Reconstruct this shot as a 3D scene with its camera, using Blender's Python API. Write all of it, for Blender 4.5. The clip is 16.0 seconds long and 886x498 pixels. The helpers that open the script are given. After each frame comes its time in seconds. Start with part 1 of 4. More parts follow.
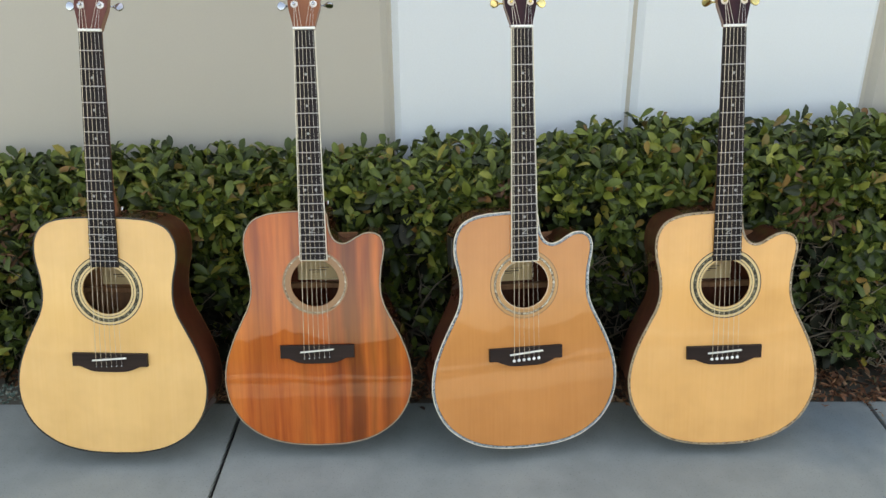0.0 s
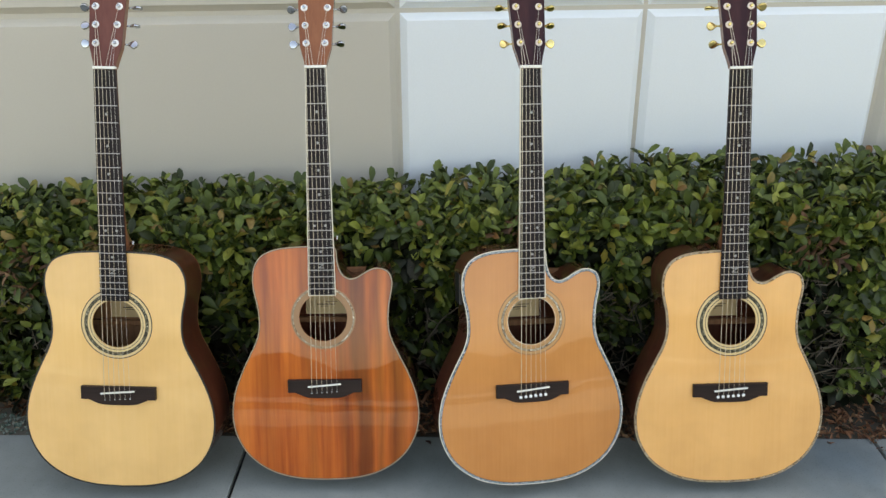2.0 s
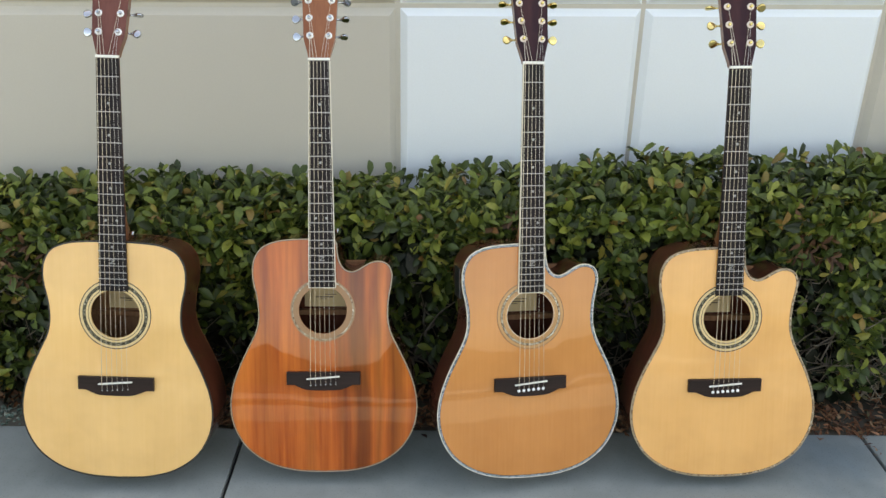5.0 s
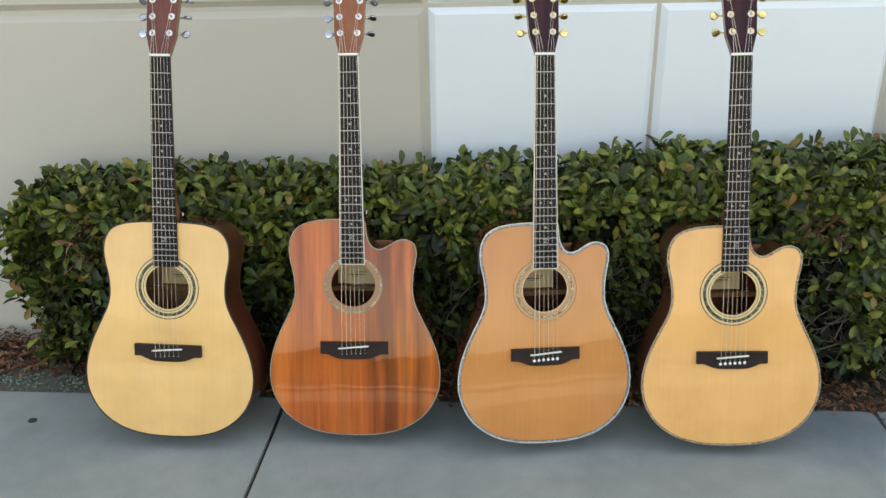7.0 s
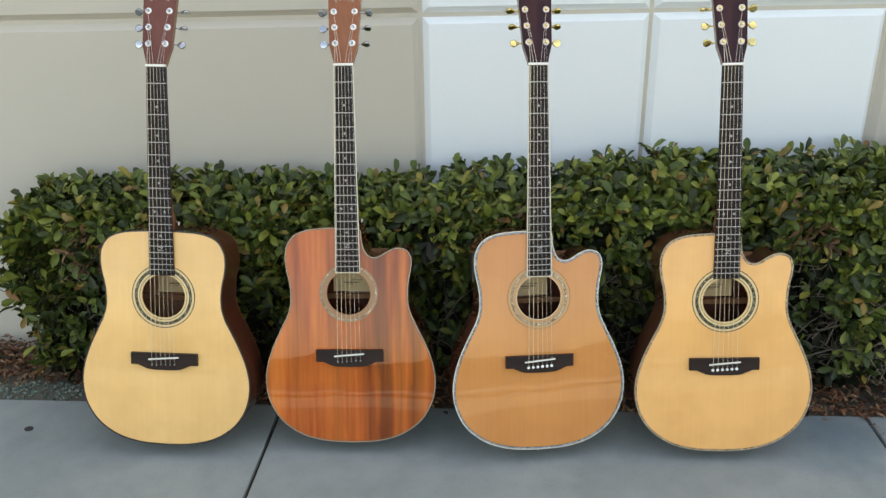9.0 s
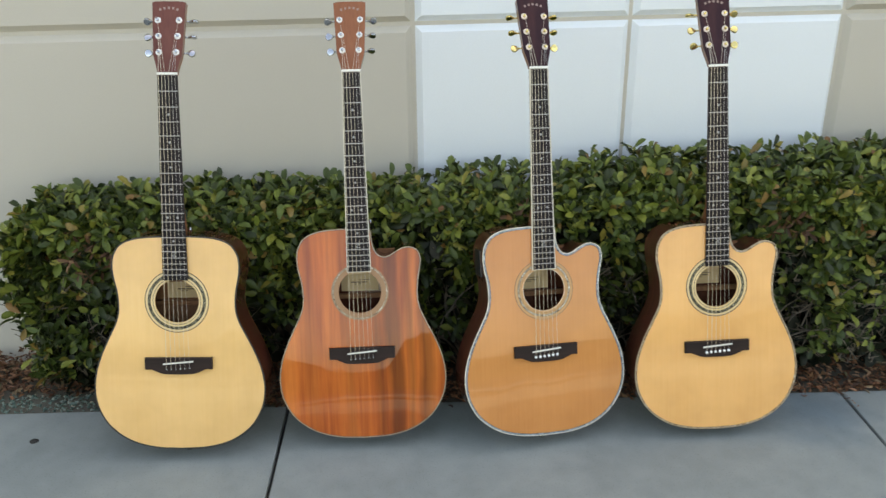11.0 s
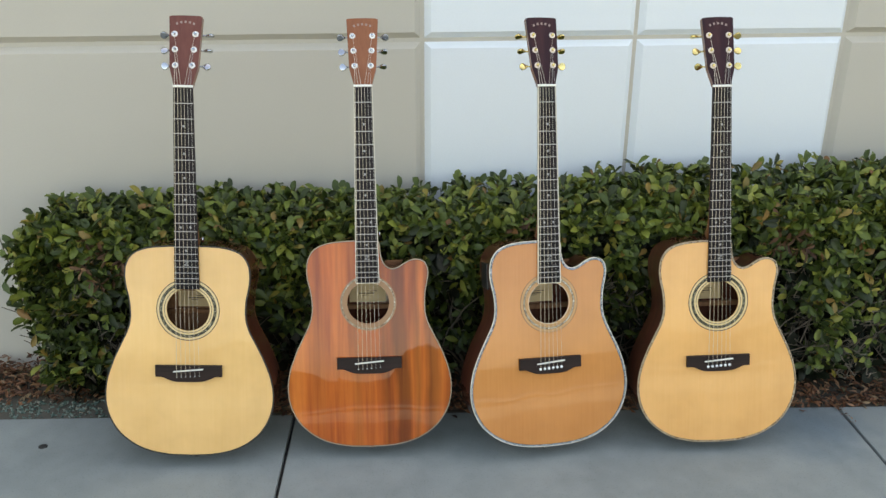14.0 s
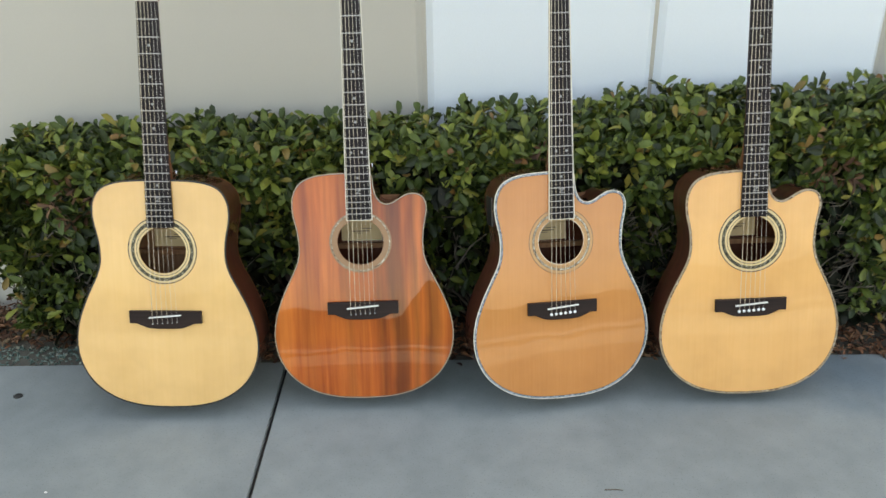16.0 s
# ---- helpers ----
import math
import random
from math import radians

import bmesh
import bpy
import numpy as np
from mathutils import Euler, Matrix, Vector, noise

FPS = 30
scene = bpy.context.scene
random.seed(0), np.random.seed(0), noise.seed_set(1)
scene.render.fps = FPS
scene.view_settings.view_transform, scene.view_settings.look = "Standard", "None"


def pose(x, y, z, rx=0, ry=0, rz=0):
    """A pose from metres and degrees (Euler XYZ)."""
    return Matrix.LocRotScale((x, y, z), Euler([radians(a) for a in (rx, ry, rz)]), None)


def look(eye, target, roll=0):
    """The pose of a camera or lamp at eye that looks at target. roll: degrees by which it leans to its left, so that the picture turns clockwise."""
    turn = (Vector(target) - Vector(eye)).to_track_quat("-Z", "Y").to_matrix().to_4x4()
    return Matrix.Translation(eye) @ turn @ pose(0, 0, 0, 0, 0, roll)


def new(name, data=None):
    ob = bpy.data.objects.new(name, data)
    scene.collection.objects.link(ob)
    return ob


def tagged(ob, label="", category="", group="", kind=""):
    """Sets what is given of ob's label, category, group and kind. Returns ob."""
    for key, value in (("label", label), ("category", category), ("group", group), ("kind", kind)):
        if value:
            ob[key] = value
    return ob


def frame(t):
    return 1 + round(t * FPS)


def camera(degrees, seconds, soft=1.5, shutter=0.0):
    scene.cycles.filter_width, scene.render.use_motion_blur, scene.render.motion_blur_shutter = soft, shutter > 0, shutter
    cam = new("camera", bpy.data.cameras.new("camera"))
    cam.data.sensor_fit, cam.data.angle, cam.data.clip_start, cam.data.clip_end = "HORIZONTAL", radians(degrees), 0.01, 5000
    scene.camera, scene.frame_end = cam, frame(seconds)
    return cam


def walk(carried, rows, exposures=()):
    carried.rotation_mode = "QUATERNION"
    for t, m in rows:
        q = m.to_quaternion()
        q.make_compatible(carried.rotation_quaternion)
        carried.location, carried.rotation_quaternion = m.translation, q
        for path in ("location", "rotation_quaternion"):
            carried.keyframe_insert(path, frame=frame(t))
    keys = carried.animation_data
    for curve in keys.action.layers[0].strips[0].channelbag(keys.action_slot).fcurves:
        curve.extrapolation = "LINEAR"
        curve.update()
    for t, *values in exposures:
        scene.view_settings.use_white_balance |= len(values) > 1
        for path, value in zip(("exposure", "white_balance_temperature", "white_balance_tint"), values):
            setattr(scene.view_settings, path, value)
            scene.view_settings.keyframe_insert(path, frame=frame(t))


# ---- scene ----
cam = camera(55.1, 16.0, soft=1.45, shutter=0.5)
PATH = [
    (0, (0.047, 0.033, 1.171), (-0.007, 1.84, 0.315), -0.6),
    (0.5, (0.048, 0.041, 1.167), (-0.004, 1.845, 0.305), -0.5),
    (1, (0.047, 0.046, 1.172), (-0.003, 1.849, 0.306), -0.5),
    (1.5, (0.04, 0.041, 1.198), (-0.014, 1.854, 0.356), -0.4),
    (2, (0.034, 0.036, 1.207), (-0.024, 1.862, 0.393), -0.2),
    (2.5, (0.024, 0.041, 1.204), (-0.027, 1.868, 0.391), -0.1),
    (3, (0.023, 0.038, 1.206), (-0.034, 1.865, 0.395), -0.1),
    (5.3, (-0.027, 0.013, 1.196), (-0.03, 1.84, 0.382), 1.1),
    (5.5, (-0.036, -0.012, 1.178), (-0.038, 1.822, 0.379), 0.9),
    (6, (-0.025, -0.033, 1.188), (-0.036, 1.787, 0.359), 0.7),
    (6.5, (0.031, -0.078, 1.207), (-0.071, 1.757, 0.417), -0.2),
    (7, (0.092, -0.127, 1.195), (-0.07, 1.701, 0.401), -0.9),
    (7.5, (0.104, -0.143, 1.206), (-0.057, 1.683, 0.405), -1.3),
    (8, (0.091, -0.138, 1.215), (-0.067, 1.688, 0.416), -1.1),
    (8.5, (0.093, -0.137, 1.208), (-0.076, 1.694, 0.422), -1.4),
    (8.7, (0.093, -0.135, 1.211), (-0.068, 1.696, 0.422), -1.2),
    (10.8, (-0.052, -0.21, 1.212), (-0.088, 1.64, 0.453), -1.0),
    (11, (-0.088, -0.226, 1.21), (-0.067, 1.623, 0.449), -0.6),
    (11.5, (-0.117, -0.244, 1.213), (-0.056, 1.605, 0.451), -0.1),
    (12, (-0.109, -0.248, 1.211), (-0.049, 1.604, 0.457), -0.1),
    (12.5, (-0.115, -0.258, 1.223), (-0.062, 1.595, 0.473), 0.2),
    (13, (-0.118, -0.263, 1.227), (-0.073, 1.595, 0.488), 0.3),
    (13.5, (-0.119, -0.263, 1.226), (-0.082, 1.597, 0.492), 0.2),
    (14, (-0.119, -0.257, 1.226), (-0.085, 1.602, 0.49), 0.3),
    (14.5, (-0.123, -0.248, 1.221), (-0.086, 1.611, 0.484), 0.3),
    (15, (-0.138, -0.238, 1.204), (-0.1, 1.618, 0.458), 0.8),
    (15.5, (-0.126, -0.195, 1.171), (-0.097, 1.637, 0.368), 0.5),
    (16, (-0.05, -0.068, 1.153), (-0.089, 1.726, 0.271), -0.9),
]
walk(cam, [(t, look(eye, target, roll)) for t, eye, target, roll in PATH], [(0.0, 2.20, 9800, 12), (2.2, 2.14, 9750, 12), (6.0, 2.21, 9700, 12), (11.0, 2.19, 9600, 11), (15.0, 2.18, 9500, 11), (16.0, 2.33, 9500, 11)])

# ---- sky, sun and exposure ----
world = bpy.data.worlds.new("sky")
scene.world = world
world.use_nodes = True
wn = world.node_tree.nodes
sky = wn.new("ShaderNodeTexSky")
sky.sky_type = "NISHITA"
sky.sun_disc = False
sky.sun_elevation = radians(52)
sky.sun_rotation = radians(12)
sky.air_density, sky.dust_density, sky.ozone_density = 1.0, 2.5, 0.6
wn["Background"].inputs["Strength"].default_value = 0.15
world.node_tree.links.new(sky.outputs["Color"], wn["Background"].inputs["Color"])
sun = new("sun", bpy.data.lights.new("sun", "SUN"))
sun.data.energy, sun.data.angle, sun.data.color = 3.0, radians(0.5), (1.0, 0.94, 0.85)
sun.matrix_world = look((2, 8, 12), (0.4, 0.5, 0.0))

# ---- materials ----


def mat(name, color, rough=0.6, metal=0.0, coat=0.0, coat_rough=0.03, spec=0.5):
    m = bpy.data.materials.new(name)
    m.use_nodes = True
    b = m.node_tree.nodes["Principled BSDF"]
    b.inputs["Base Color"].default_value = (*color, 1)
    b.inputs["Roughness"].default_value = rough
    b.inputs["Metallic"].default_value = metal
    b.inputs["Coat Weight"].default_value = coat
    b.inputs["Coat Roughness"].default_value = coat_rough
    b.inputs["Specular IOR Level"].default_value = spec
    return m


def node(m, kind, **values):
    n = m.node_tree.nodes.new(kind)
    for key, value in values.items():
        n.inputs[key].default_value = value
    return n


def link(m, a, b):
    m.node_tree.links.new(a, b)


def bsdf(m):
    return m.node_tree.nodes["Principled BSDF"]


def ramp(m, fac, stops):
    r = m.node_tree.nodes.new("ShaderNodeValToRGB")
    while len(r.color_ramp.elements) < len(stops):
        r.color_ramp.elements.new(0.5)
    for e, (p, c) in zip(r.color_ramp.elements, stops):
        e.position, e.color = p, (*c, 1)
    link(m, fac, r.inputs["Fac"])
    return r.outputs["Color"]


def coords(m, scale=(1, 1, 1)):
    c = m.node_tree.nodes.new("ShaderNodeTexCoord")
    mp = m.node_tree.nodes.new("ShaderNodeMapping")
    mp.inputs["Scale"].default_value = scale
    link(m, c.outputs["Object"], mp.inputs["Vector"])
    return mp.outputs["Vector"]


def noise_of(m, scale, detail=4.0, stretch=(1, 1, 1), rough=0.55, distort=0.0):
    n = node(m, "ShaderNodeTexNoise", Scale=scale, Detail=detail, Roughness=rough, Distortion=distort)
    link(m, coords(m, stretch), n.inputs["Vector"])
    return n.outputs["Fac"]


def mixed(m, fac, a, b, mode="MIX"):
    x = m.node_tree.nodes.new("ShaderNodeMix")
    x.data_type, x.blend_type = "RGBA", mode
    if isinstance(fac, float):
        x.inputs[0].default_value = fac
    else:
        link(m, fac, x.inputs[0])
    for s, v in ((x.inputs[6], a), (x.inputs[7], b)):
        if isinstance(v, tuple):
            s.default_value = (*v, 1)
        else:
            link(m, v, s)
    return x.outputs[2]


def bump(m, fac, strength, distance):
    b = node(m, "ShaderNodeBump", Strength=strength, Distance=distance)
    link(m, fac, b.inputs["Height"])
    link(m, b.outputs["Normal"], bsdf(m).inputs["Normal"])


def wood(name, dark, mid, light, grain=160.0, bands=14.0, band_mix=0.5, rough=0.35, coat=1.0, axis=1):
    """Lacquered wood: fine grain lines and broad bands along one axis, with a few soft cloudy marks."""
    m = mat(name, mid, rough, coat=coat, coat_rough=0.02, spec=0.08)
    along = [1.0, 1.0, 1.0]
    along[axis] = 0.035
    fine = noise_of(m, grain, 5, tuple(along), 0.6)
    along[axis] = 0.06
    broad = noise_of(m, bands, 3, tuple(along), 0.5, 0.3)
    cloud = noise_of(m, 9.0, 3)
    c1 = ramp(m, fine, [(0.30, dark), (0.5, mid), (0.72, light)])
    c2 = ramp(m, broad, [(0.34, dark), (0.5, mid), (0.66, light)])
    c = mixed(m, band_mix, c1, c2)
    c3 = ramp(m, cloud, [(0.35, (0.90, 0.88, 0.86)), (0.65, (1, 1, 1))])
    link(m, mixed(m, 1.0, c, c3, "MULTIPLY"), bsdf(m).inputs["Base Color"])
    bump(m, fine, 0.03, 0.0005)
    return m


DOME = 7.0  # radius of the arched tops


def wavy_lacquer(m, rise, half_tone):
    """A thick coat over a slightly domed, not quite even plate of two matched halves."""
    c = m.node_tree.nodes.new("ShaderNodeTexCoord")
    flat = m.node_tree.nodes.new("ShaderNodeVectorMath")
    flat.operation = "MULTIPLY_ADD"
    flat.inputs[1].default_value, flat.inputs[2].default_value = (1, 1, 0), (0, -0.19, 0)
    link(m, c.outputs["Object"], flat.inputs[0])
    square = m.node_tree.nodes.new("ShaderNodeVectorMath")
    square.operation = "DOT_PRODUCT"
    link(m, flat.outputs["Vector"], square.inputs[0])
    link(m, flat.outputs["Vector"], square.inputs[1])
    dome = node(m, "ShaderNodeMath")
    dome.operation = "MULTIPLY"
    link(m, square.outputs["Value"], dome.inputs[0])
    dome.inputs[1].default_value = -0.5 / DOME
    height = node(m, "ShaderNodeMath")
    height.operation = "MULTIPLY_ADD"
    link(m, noise_of(m, 6.5, 1.5, (1, 1, 1), 0.4), height.inputs[0])
    height.inputs[1].default_value = rise
    link(m, dome.outputs[0], height.inputs[2])
    b = node(m, "ShaderNodeBump", Strength=1.0, Distance=1.0)
    link(m, height.outputs[0], b.inputs["Height"])
    link(m, b.outputs["Normal"], bsdf(m).inputs["Coat Normal"])
    s = m.node_tree.nodes.new("ShaderNodeSeparateXYZ")
    link(m, c.outputs["Object"], s.inputs["Vector"])
    mr = node(m, "ShaderNodeMapRange")
    mr.inputs["From Min"].default_value, mr.inputs["From Max"].default_value = -0.004, 0.004
    link(m, s.outputs["X"], mr.inputs["Value"])
    old = bsdf(m).inputs["Base Color"].links[0].from_socket
    tone = ramp(m, mr.outputs["Result"], [(0.0, (1, 1, 1)), (1.0, half_tone)])
    link(m, mixed(m, 1.0, old, tone, "MULTIPLY"), bsdf(m).inputs["Base Color"])


def shell(name, stops, scale):
    """Mother-of-pearl: small patches of pale blue, green, grey and rose."""
    m = mat(name, (0.5, 0.55, 0.58), 0.4, coat=0.08, spec=0.15)
    v = node(m, "ShaderNodeTexVoronoi", Scale=scale)
    link(m, coords(m), v.inputs["Vector"])
    sep = m.node_tree.nodes.new("ShaderNodeSeparateColor")
    link(m, v.outputs["Color"], sep.inputs["Color"])
    link(m, ramp(m, sep.outputs["Red"], stops), bsdf(m).inputs["Base Color"])
    return m


def stucco(name, color, tint):
    m = mat(name, color, 0.9, spec=0.2)
    big = noise_of(m, 1.3, 4)
    fine = noise_of(m, 240.0, 4)
    c = ramp(m, big, [(0.3, tint), (0.7, color)])
    d = ramp(m, fine, [(0.3, (0.97, 0.97, 0.965)), (0.7, (1, 1, 1))])
    link(m, mixed(m, 1.0, c, d, "MULTIPLY"), bsdf(m).inputs["Base Color"])
    bump(m, fine, 0.06, 0.001)
    return m


def concrete(name, a, b):
    m = mat(name, a, 0.85, spec=0.25)
    big = noise_of(m, 2.2, 5)
    mid = noise_of(m, 14.0, 5)
    fine = noise_of(m, 260.0, 3)
    c = ramp(m, big, [(0.3, a), (0.7, b)])
    d = ramp(m, mid, [(0.3, (0.88, 0.88, 0.88)), (0.65, (1, 1, 1))])
    e = ramp(m, fine, [(0.28, (0.72, 0.72, 0.72)), (0.42, (1, 1, 1)), (0.75, (1.0, 1.0, 1.0)), (0.82, (1.15, 1.15, 1.12))])
    x = mixed(m, 1.0, c, d, "MULTIPLY")
    link(m, mixed(m, 1.0, x, e, "MULTIPLY"), bsdf(m).inputs["Base Color"])
    bump(m, fine, 0.25, 0.001)
    return m


def tint_patch(m, at, reach, tint):
    """One tinted patch with a ragged outline round a place on the ground."""
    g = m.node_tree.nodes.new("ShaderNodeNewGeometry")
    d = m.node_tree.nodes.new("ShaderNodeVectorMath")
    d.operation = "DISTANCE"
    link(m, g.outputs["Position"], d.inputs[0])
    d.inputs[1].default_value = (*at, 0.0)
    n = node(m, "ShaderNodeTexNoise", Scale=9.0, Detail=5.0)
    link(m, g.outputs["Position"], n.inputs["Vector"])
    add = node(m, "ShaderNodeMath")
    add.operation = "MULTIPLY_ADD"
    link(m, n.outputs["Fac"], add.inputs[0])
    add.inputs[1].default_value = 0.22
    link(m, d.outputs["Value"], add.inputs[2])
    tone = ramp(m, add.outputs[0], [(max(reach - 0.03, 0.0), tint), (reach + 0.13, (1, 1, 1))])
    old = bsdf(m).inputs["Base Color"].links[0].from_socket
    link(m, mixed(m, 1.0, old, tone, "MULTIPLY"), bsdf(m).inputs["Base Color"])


def leafy(name, per_island, stops, rough=0.45):
    m = mat(name, (0.06, 0.11, 0.03), rough, spec=0.32)
    if per_island:
        g = m.node_tree.nodes.new("ShaderNodeNewGeometry").outputs["Random Per Island"]
    else:
        g = m.node_tree.nodes.new("ShaderNodeObjectInfo").outputs["Random"]
    c = ramp(m, g, stops)
    n = noise_of(m, 60.0, 3)
    d = ramp(m, n, [(0.3, (0.75, 0.78, 0.7)), (0.7, (1.1, 1.08, 1.0))])
    link(m, mixed(m, 1.0, c, d, "MULTIPLY"), bsdf(m).inputs["Base Color"])
    return m


def figure(m, stops):
    """Darker and lighter streaks of the board's own figure across its width, wandering a little."""
    c = m.node_tree.nodes.new("ShaderNodeTexCoord")
    s = m.node_tree.nodes.new("ShaderNodeSeparateXYZ")
    link(m, c.outputs["Object"], s.inputs["Vector"])
    w = noise_of(m, 7.0, 4, (1, 0.35, 1))
    add = node(m, "ShaderNodeMath")
    add.operation = "MULTIPLY_ADD"
    link(m, w, add.inputs[0])
    add.inputs[1].default_value = 0.05
    link(m, s.outputs["X"], add.inputs[2])
    mr = node(m, "ShaderNodeMapRange")
    mr.inputs["From Min"].default_value, mr.inputs["From Max"].default_value = -0.175, 0.225
    link(m, add.outputs[0], mr.inputs["Value"])
    old = bsdf(m).inputs["Base Color"].links[0].from_socket
    link(m, mixed(m, 1.0, old, ramp(m, mr.outputs["Result"], [(p, (v, v * 0.88, v * 0.82)) for p, v in stops]), "MULTIPLY"), bsdf(m).inputs["Base Color"])


SPRUCE_PALE = wood("pale_spruce", (0.835, 0.490, 0.188), (0.855, 0.510, 0.208), (0.87, 0.53, 0.225), 190, 12, 0.35, coat=0.6)
KOA = wood("striped_mahogany", (0.30, 0.054, 0.010), (0.53, 0.130, 0.023), (0.68, 0.205, 0.040), 110, 30, 0.55, coat=0.8)
CEDAR = wood("honey_cedar", (0.585, 0.222, 0.064), (0.61, 0.238, 0.071), (0.635, 0.255, 0.079), 200, 12, 0.35, coat=0.85)
figure(KOA, [(0.0, 0.95), (0.12, 1.08), (0.2, 0.9), (0.27, 1.08), (0.38, 0.98), (0.42, 0.72), (0.46, 1.0), (0.565, 1.08), (0.60, 0.60), (0.635, 0.92), (0.67, 0.42), (0.72, 0.52), (0.745, 0.98), (0.785, 0.58), (0.82, 1.05), (0.865, 0.46), (0.90, 0.62), (0.94, 1.0), (1.0, 0.85)])
SPRUCE_WARM = wood("warm_spruce", (0.83, 0.42, 0.147), (0.85, 0.44, 0.16), (0.865, 0.457, 0.172), 200, 12, 0.35, coat=0.65)
for lacquered, rise, half_tone in ((SPRUCE_PALE, 0.0010, (0.97, 0.965, 0.95)), (KOA, 0.0012, (0.93, 0.90, 0.88)), (CEDAR, 0.0015, (0.985, 0.98, 0.97)), (SPRUCE_WARM, 0.0009, (0.98, 0.975, 0.97))):
    wavy_lacquer(lacquered, rise, half_tone)
SIDE_RED = wood("mahogany_side", (0.045, 0.012, 0.007), (0.085, 0.023, 0.012), (0.13, 0.038, 0.020), 60, 9, 0.5)
SIDE_DARK = wood("rosewood_side", (0.040, 0.012, 0.008), (0.085, 0.026, 0.015), (0.13, 0.045, 0.025), 60, 9, 0.5)
NECK_WOOD = wood("mahogany_neck", (0.15, 0.055, 0.025), (0.22, 0.085, 0.04), (0.28, 0.12, 0.06), 120, 12, 0.4)
HEAD_BROWN = wood("brown_head_veneer", (0.10, 0.030, 0.024), (0.15, 0.050, 0.038), (0.20, 0.07, 0.052), 150, 18, 0.5, coat=0.4)
HEAD_RED = wood("red_brown_head_veneer", (0.20, 0.065, 0.032), (0.27, 0.095, 0.046), (0.33, 0.125, 0.062), 150, 18, 0.5, coat=0.4)
HEAD_DARK = wood("dark_head_veneer", (0.016, 0.006, 0.009), (0.034, 0.012, 0.015), (0.065, 0.022, 0.022), 130, 30, 0.6, coat=0.3)
EBONY = wood("ebony_board", (0.008, 0.006, 0.007), (0.016, 0.0115, 0.013), (0.030, 0.021, 0.022), 180, 24, 0.5, 0.6, 0.0)
bsdf(EBONY).inputs["Specular IOR Level"].default_value = 0.2
BRIDGE_WOOD = wood("dark_bridge_wood", (0.012, 0.007, 0.006), (0.021, 0.0125, 0.011), (0.036, 0.021, 0.018), 180, 20, 0.4, 0.45, 0.0, 0)
INSIDE = wood("bare_inside_wood", (0.16, 0.07, 0.035), (0.24, 0.115, 0.058), (0.30, 0.15, 0.08), 100, 9, 0.4, 0.7, 0.0)
PAPER = mat("label_paper", (0.62, 0.45, 0.25), 0.8)
INK = mat("faded_ink", (0.10, 0.07, 0.05), 0.8)
bsdf(BRIDGE_WOOD).inputs["Specular IOR Level"].default_value = 0.15
BONE = mat("white_bone", (0.82, 0.80, 0.74), 0.35)
PEARL = mat("white_pearl", (0.85, 0.85, 0.84), 0.2, coat=1.0)
INLAY = mat("grey_pearl_inlay", (0.34, 0.34, 0.33), 0.3)
BLACK = mat("black_plastic", (0.012, 0.012, 0.013), 0.35)
CREAM = mat("cream_plastic", (0.70, 0.63, 0.50), 0.4, coat=0.1)
GREY_BIND = mat("grey_white_plastic", (0.34, 0.25, 0.16), 0.4, coat=0.3)
CHROME = mat("chrome", (0.46, 0.47, 0.49), 0.10, 1.0)
GOLD = mat("gold_plate", (0.86, 0.66, 0.26), 0.16, 1.0)
ROSE_GOLD = mat("pale_gold_washer", (0.85, 0.72, 0.60), 0.3, 0.6)
FRET = mat("nickel_silver", (0.54, 0.52, 0.50), 0.32, 1.0)
BRONZE = mat("bronze_string", (0.66, 0.57, 0.45), 0.4, 1.0)
STEEL = mat("steel_string", (0.66, 0.63, 0.57), 0.38, 1.0)
LETTER = mat("pale_inlay_lettering", (0.32, 0.22, 0.18), 0.45)
SHELL = shell("abalone_shell", [(0.1, (0.03, 0.05, 0.06)), (0.3, (0.16, 0.21, 0.25)), (0.5, (0.31, 0.34, 0.37)), (0.7, (0.13, 0.18, 0.17)), (0.9, (0.44, 0.46, 0.50))], 420.0)
SHELL_DARK = shell("dark_rosette_shell", [(0.1, (0.03, 0.025, 0.018)), (0.35, (0.055, 0.048, 0.03)), (0.6, (0.15, 0.135, 0.085)), (0.8, (0.035, 0.03, 0.02)), (0.95, (0.36, 0.32, 0.22))], 320.0)
SHELL_PALE = shell("pale_rosette_shell", [(0.1, (0.12, 0.08, 0.05)), (0.3, (0.30, 0.24, 0.16)), (0.6, (0.44, 0.38, 0.28)), (0.8, (0.17, 0.13, 0.09)), (0.95, (0.66, 0.60, 0.48))], 260.0)
SHELL_WARM = shell("warm_edge_shell", [(0.1, (0.10, 0.06, 0.035)), (0.3, (0.26, 0.19, 0.12)), (0.6, (0.40, 0.31, 0.21)), (0.8, (0.14, 0.10, 0.07)), (0.95, (0.50, 0.44, 0.34))], 280.0)
RING_WOOD = mat("grey_brown_ring_wood", (0.25, 0.135, 0.07), 0.5, coat=0.1, spec=0.15)
RING_TAN = mat("tan_ring_wood", (0.34, 0.185, 0.10), 0.5, coat=0.2, spec=0.15)
RING_CREAM = mat("cream_ring_wood", (0.68, 0.49, 0.25), 0.45, coat=0.3, spec=0.15)
RING_PALE = mat("pale_ring_wood", (0.52, 0.27, 0.115), 0.45, coat=0.6, spec=0.15)
STUCCO_BEIGE = stucco("beige_stucco", (0.54, 0.50, 0.43), (0.50, 0.465, 0.40))
STUCCO_WHITE = stucco("white_stucco", (0.76, 0.80, 0.82), (0.73, 0.775, 0.80))
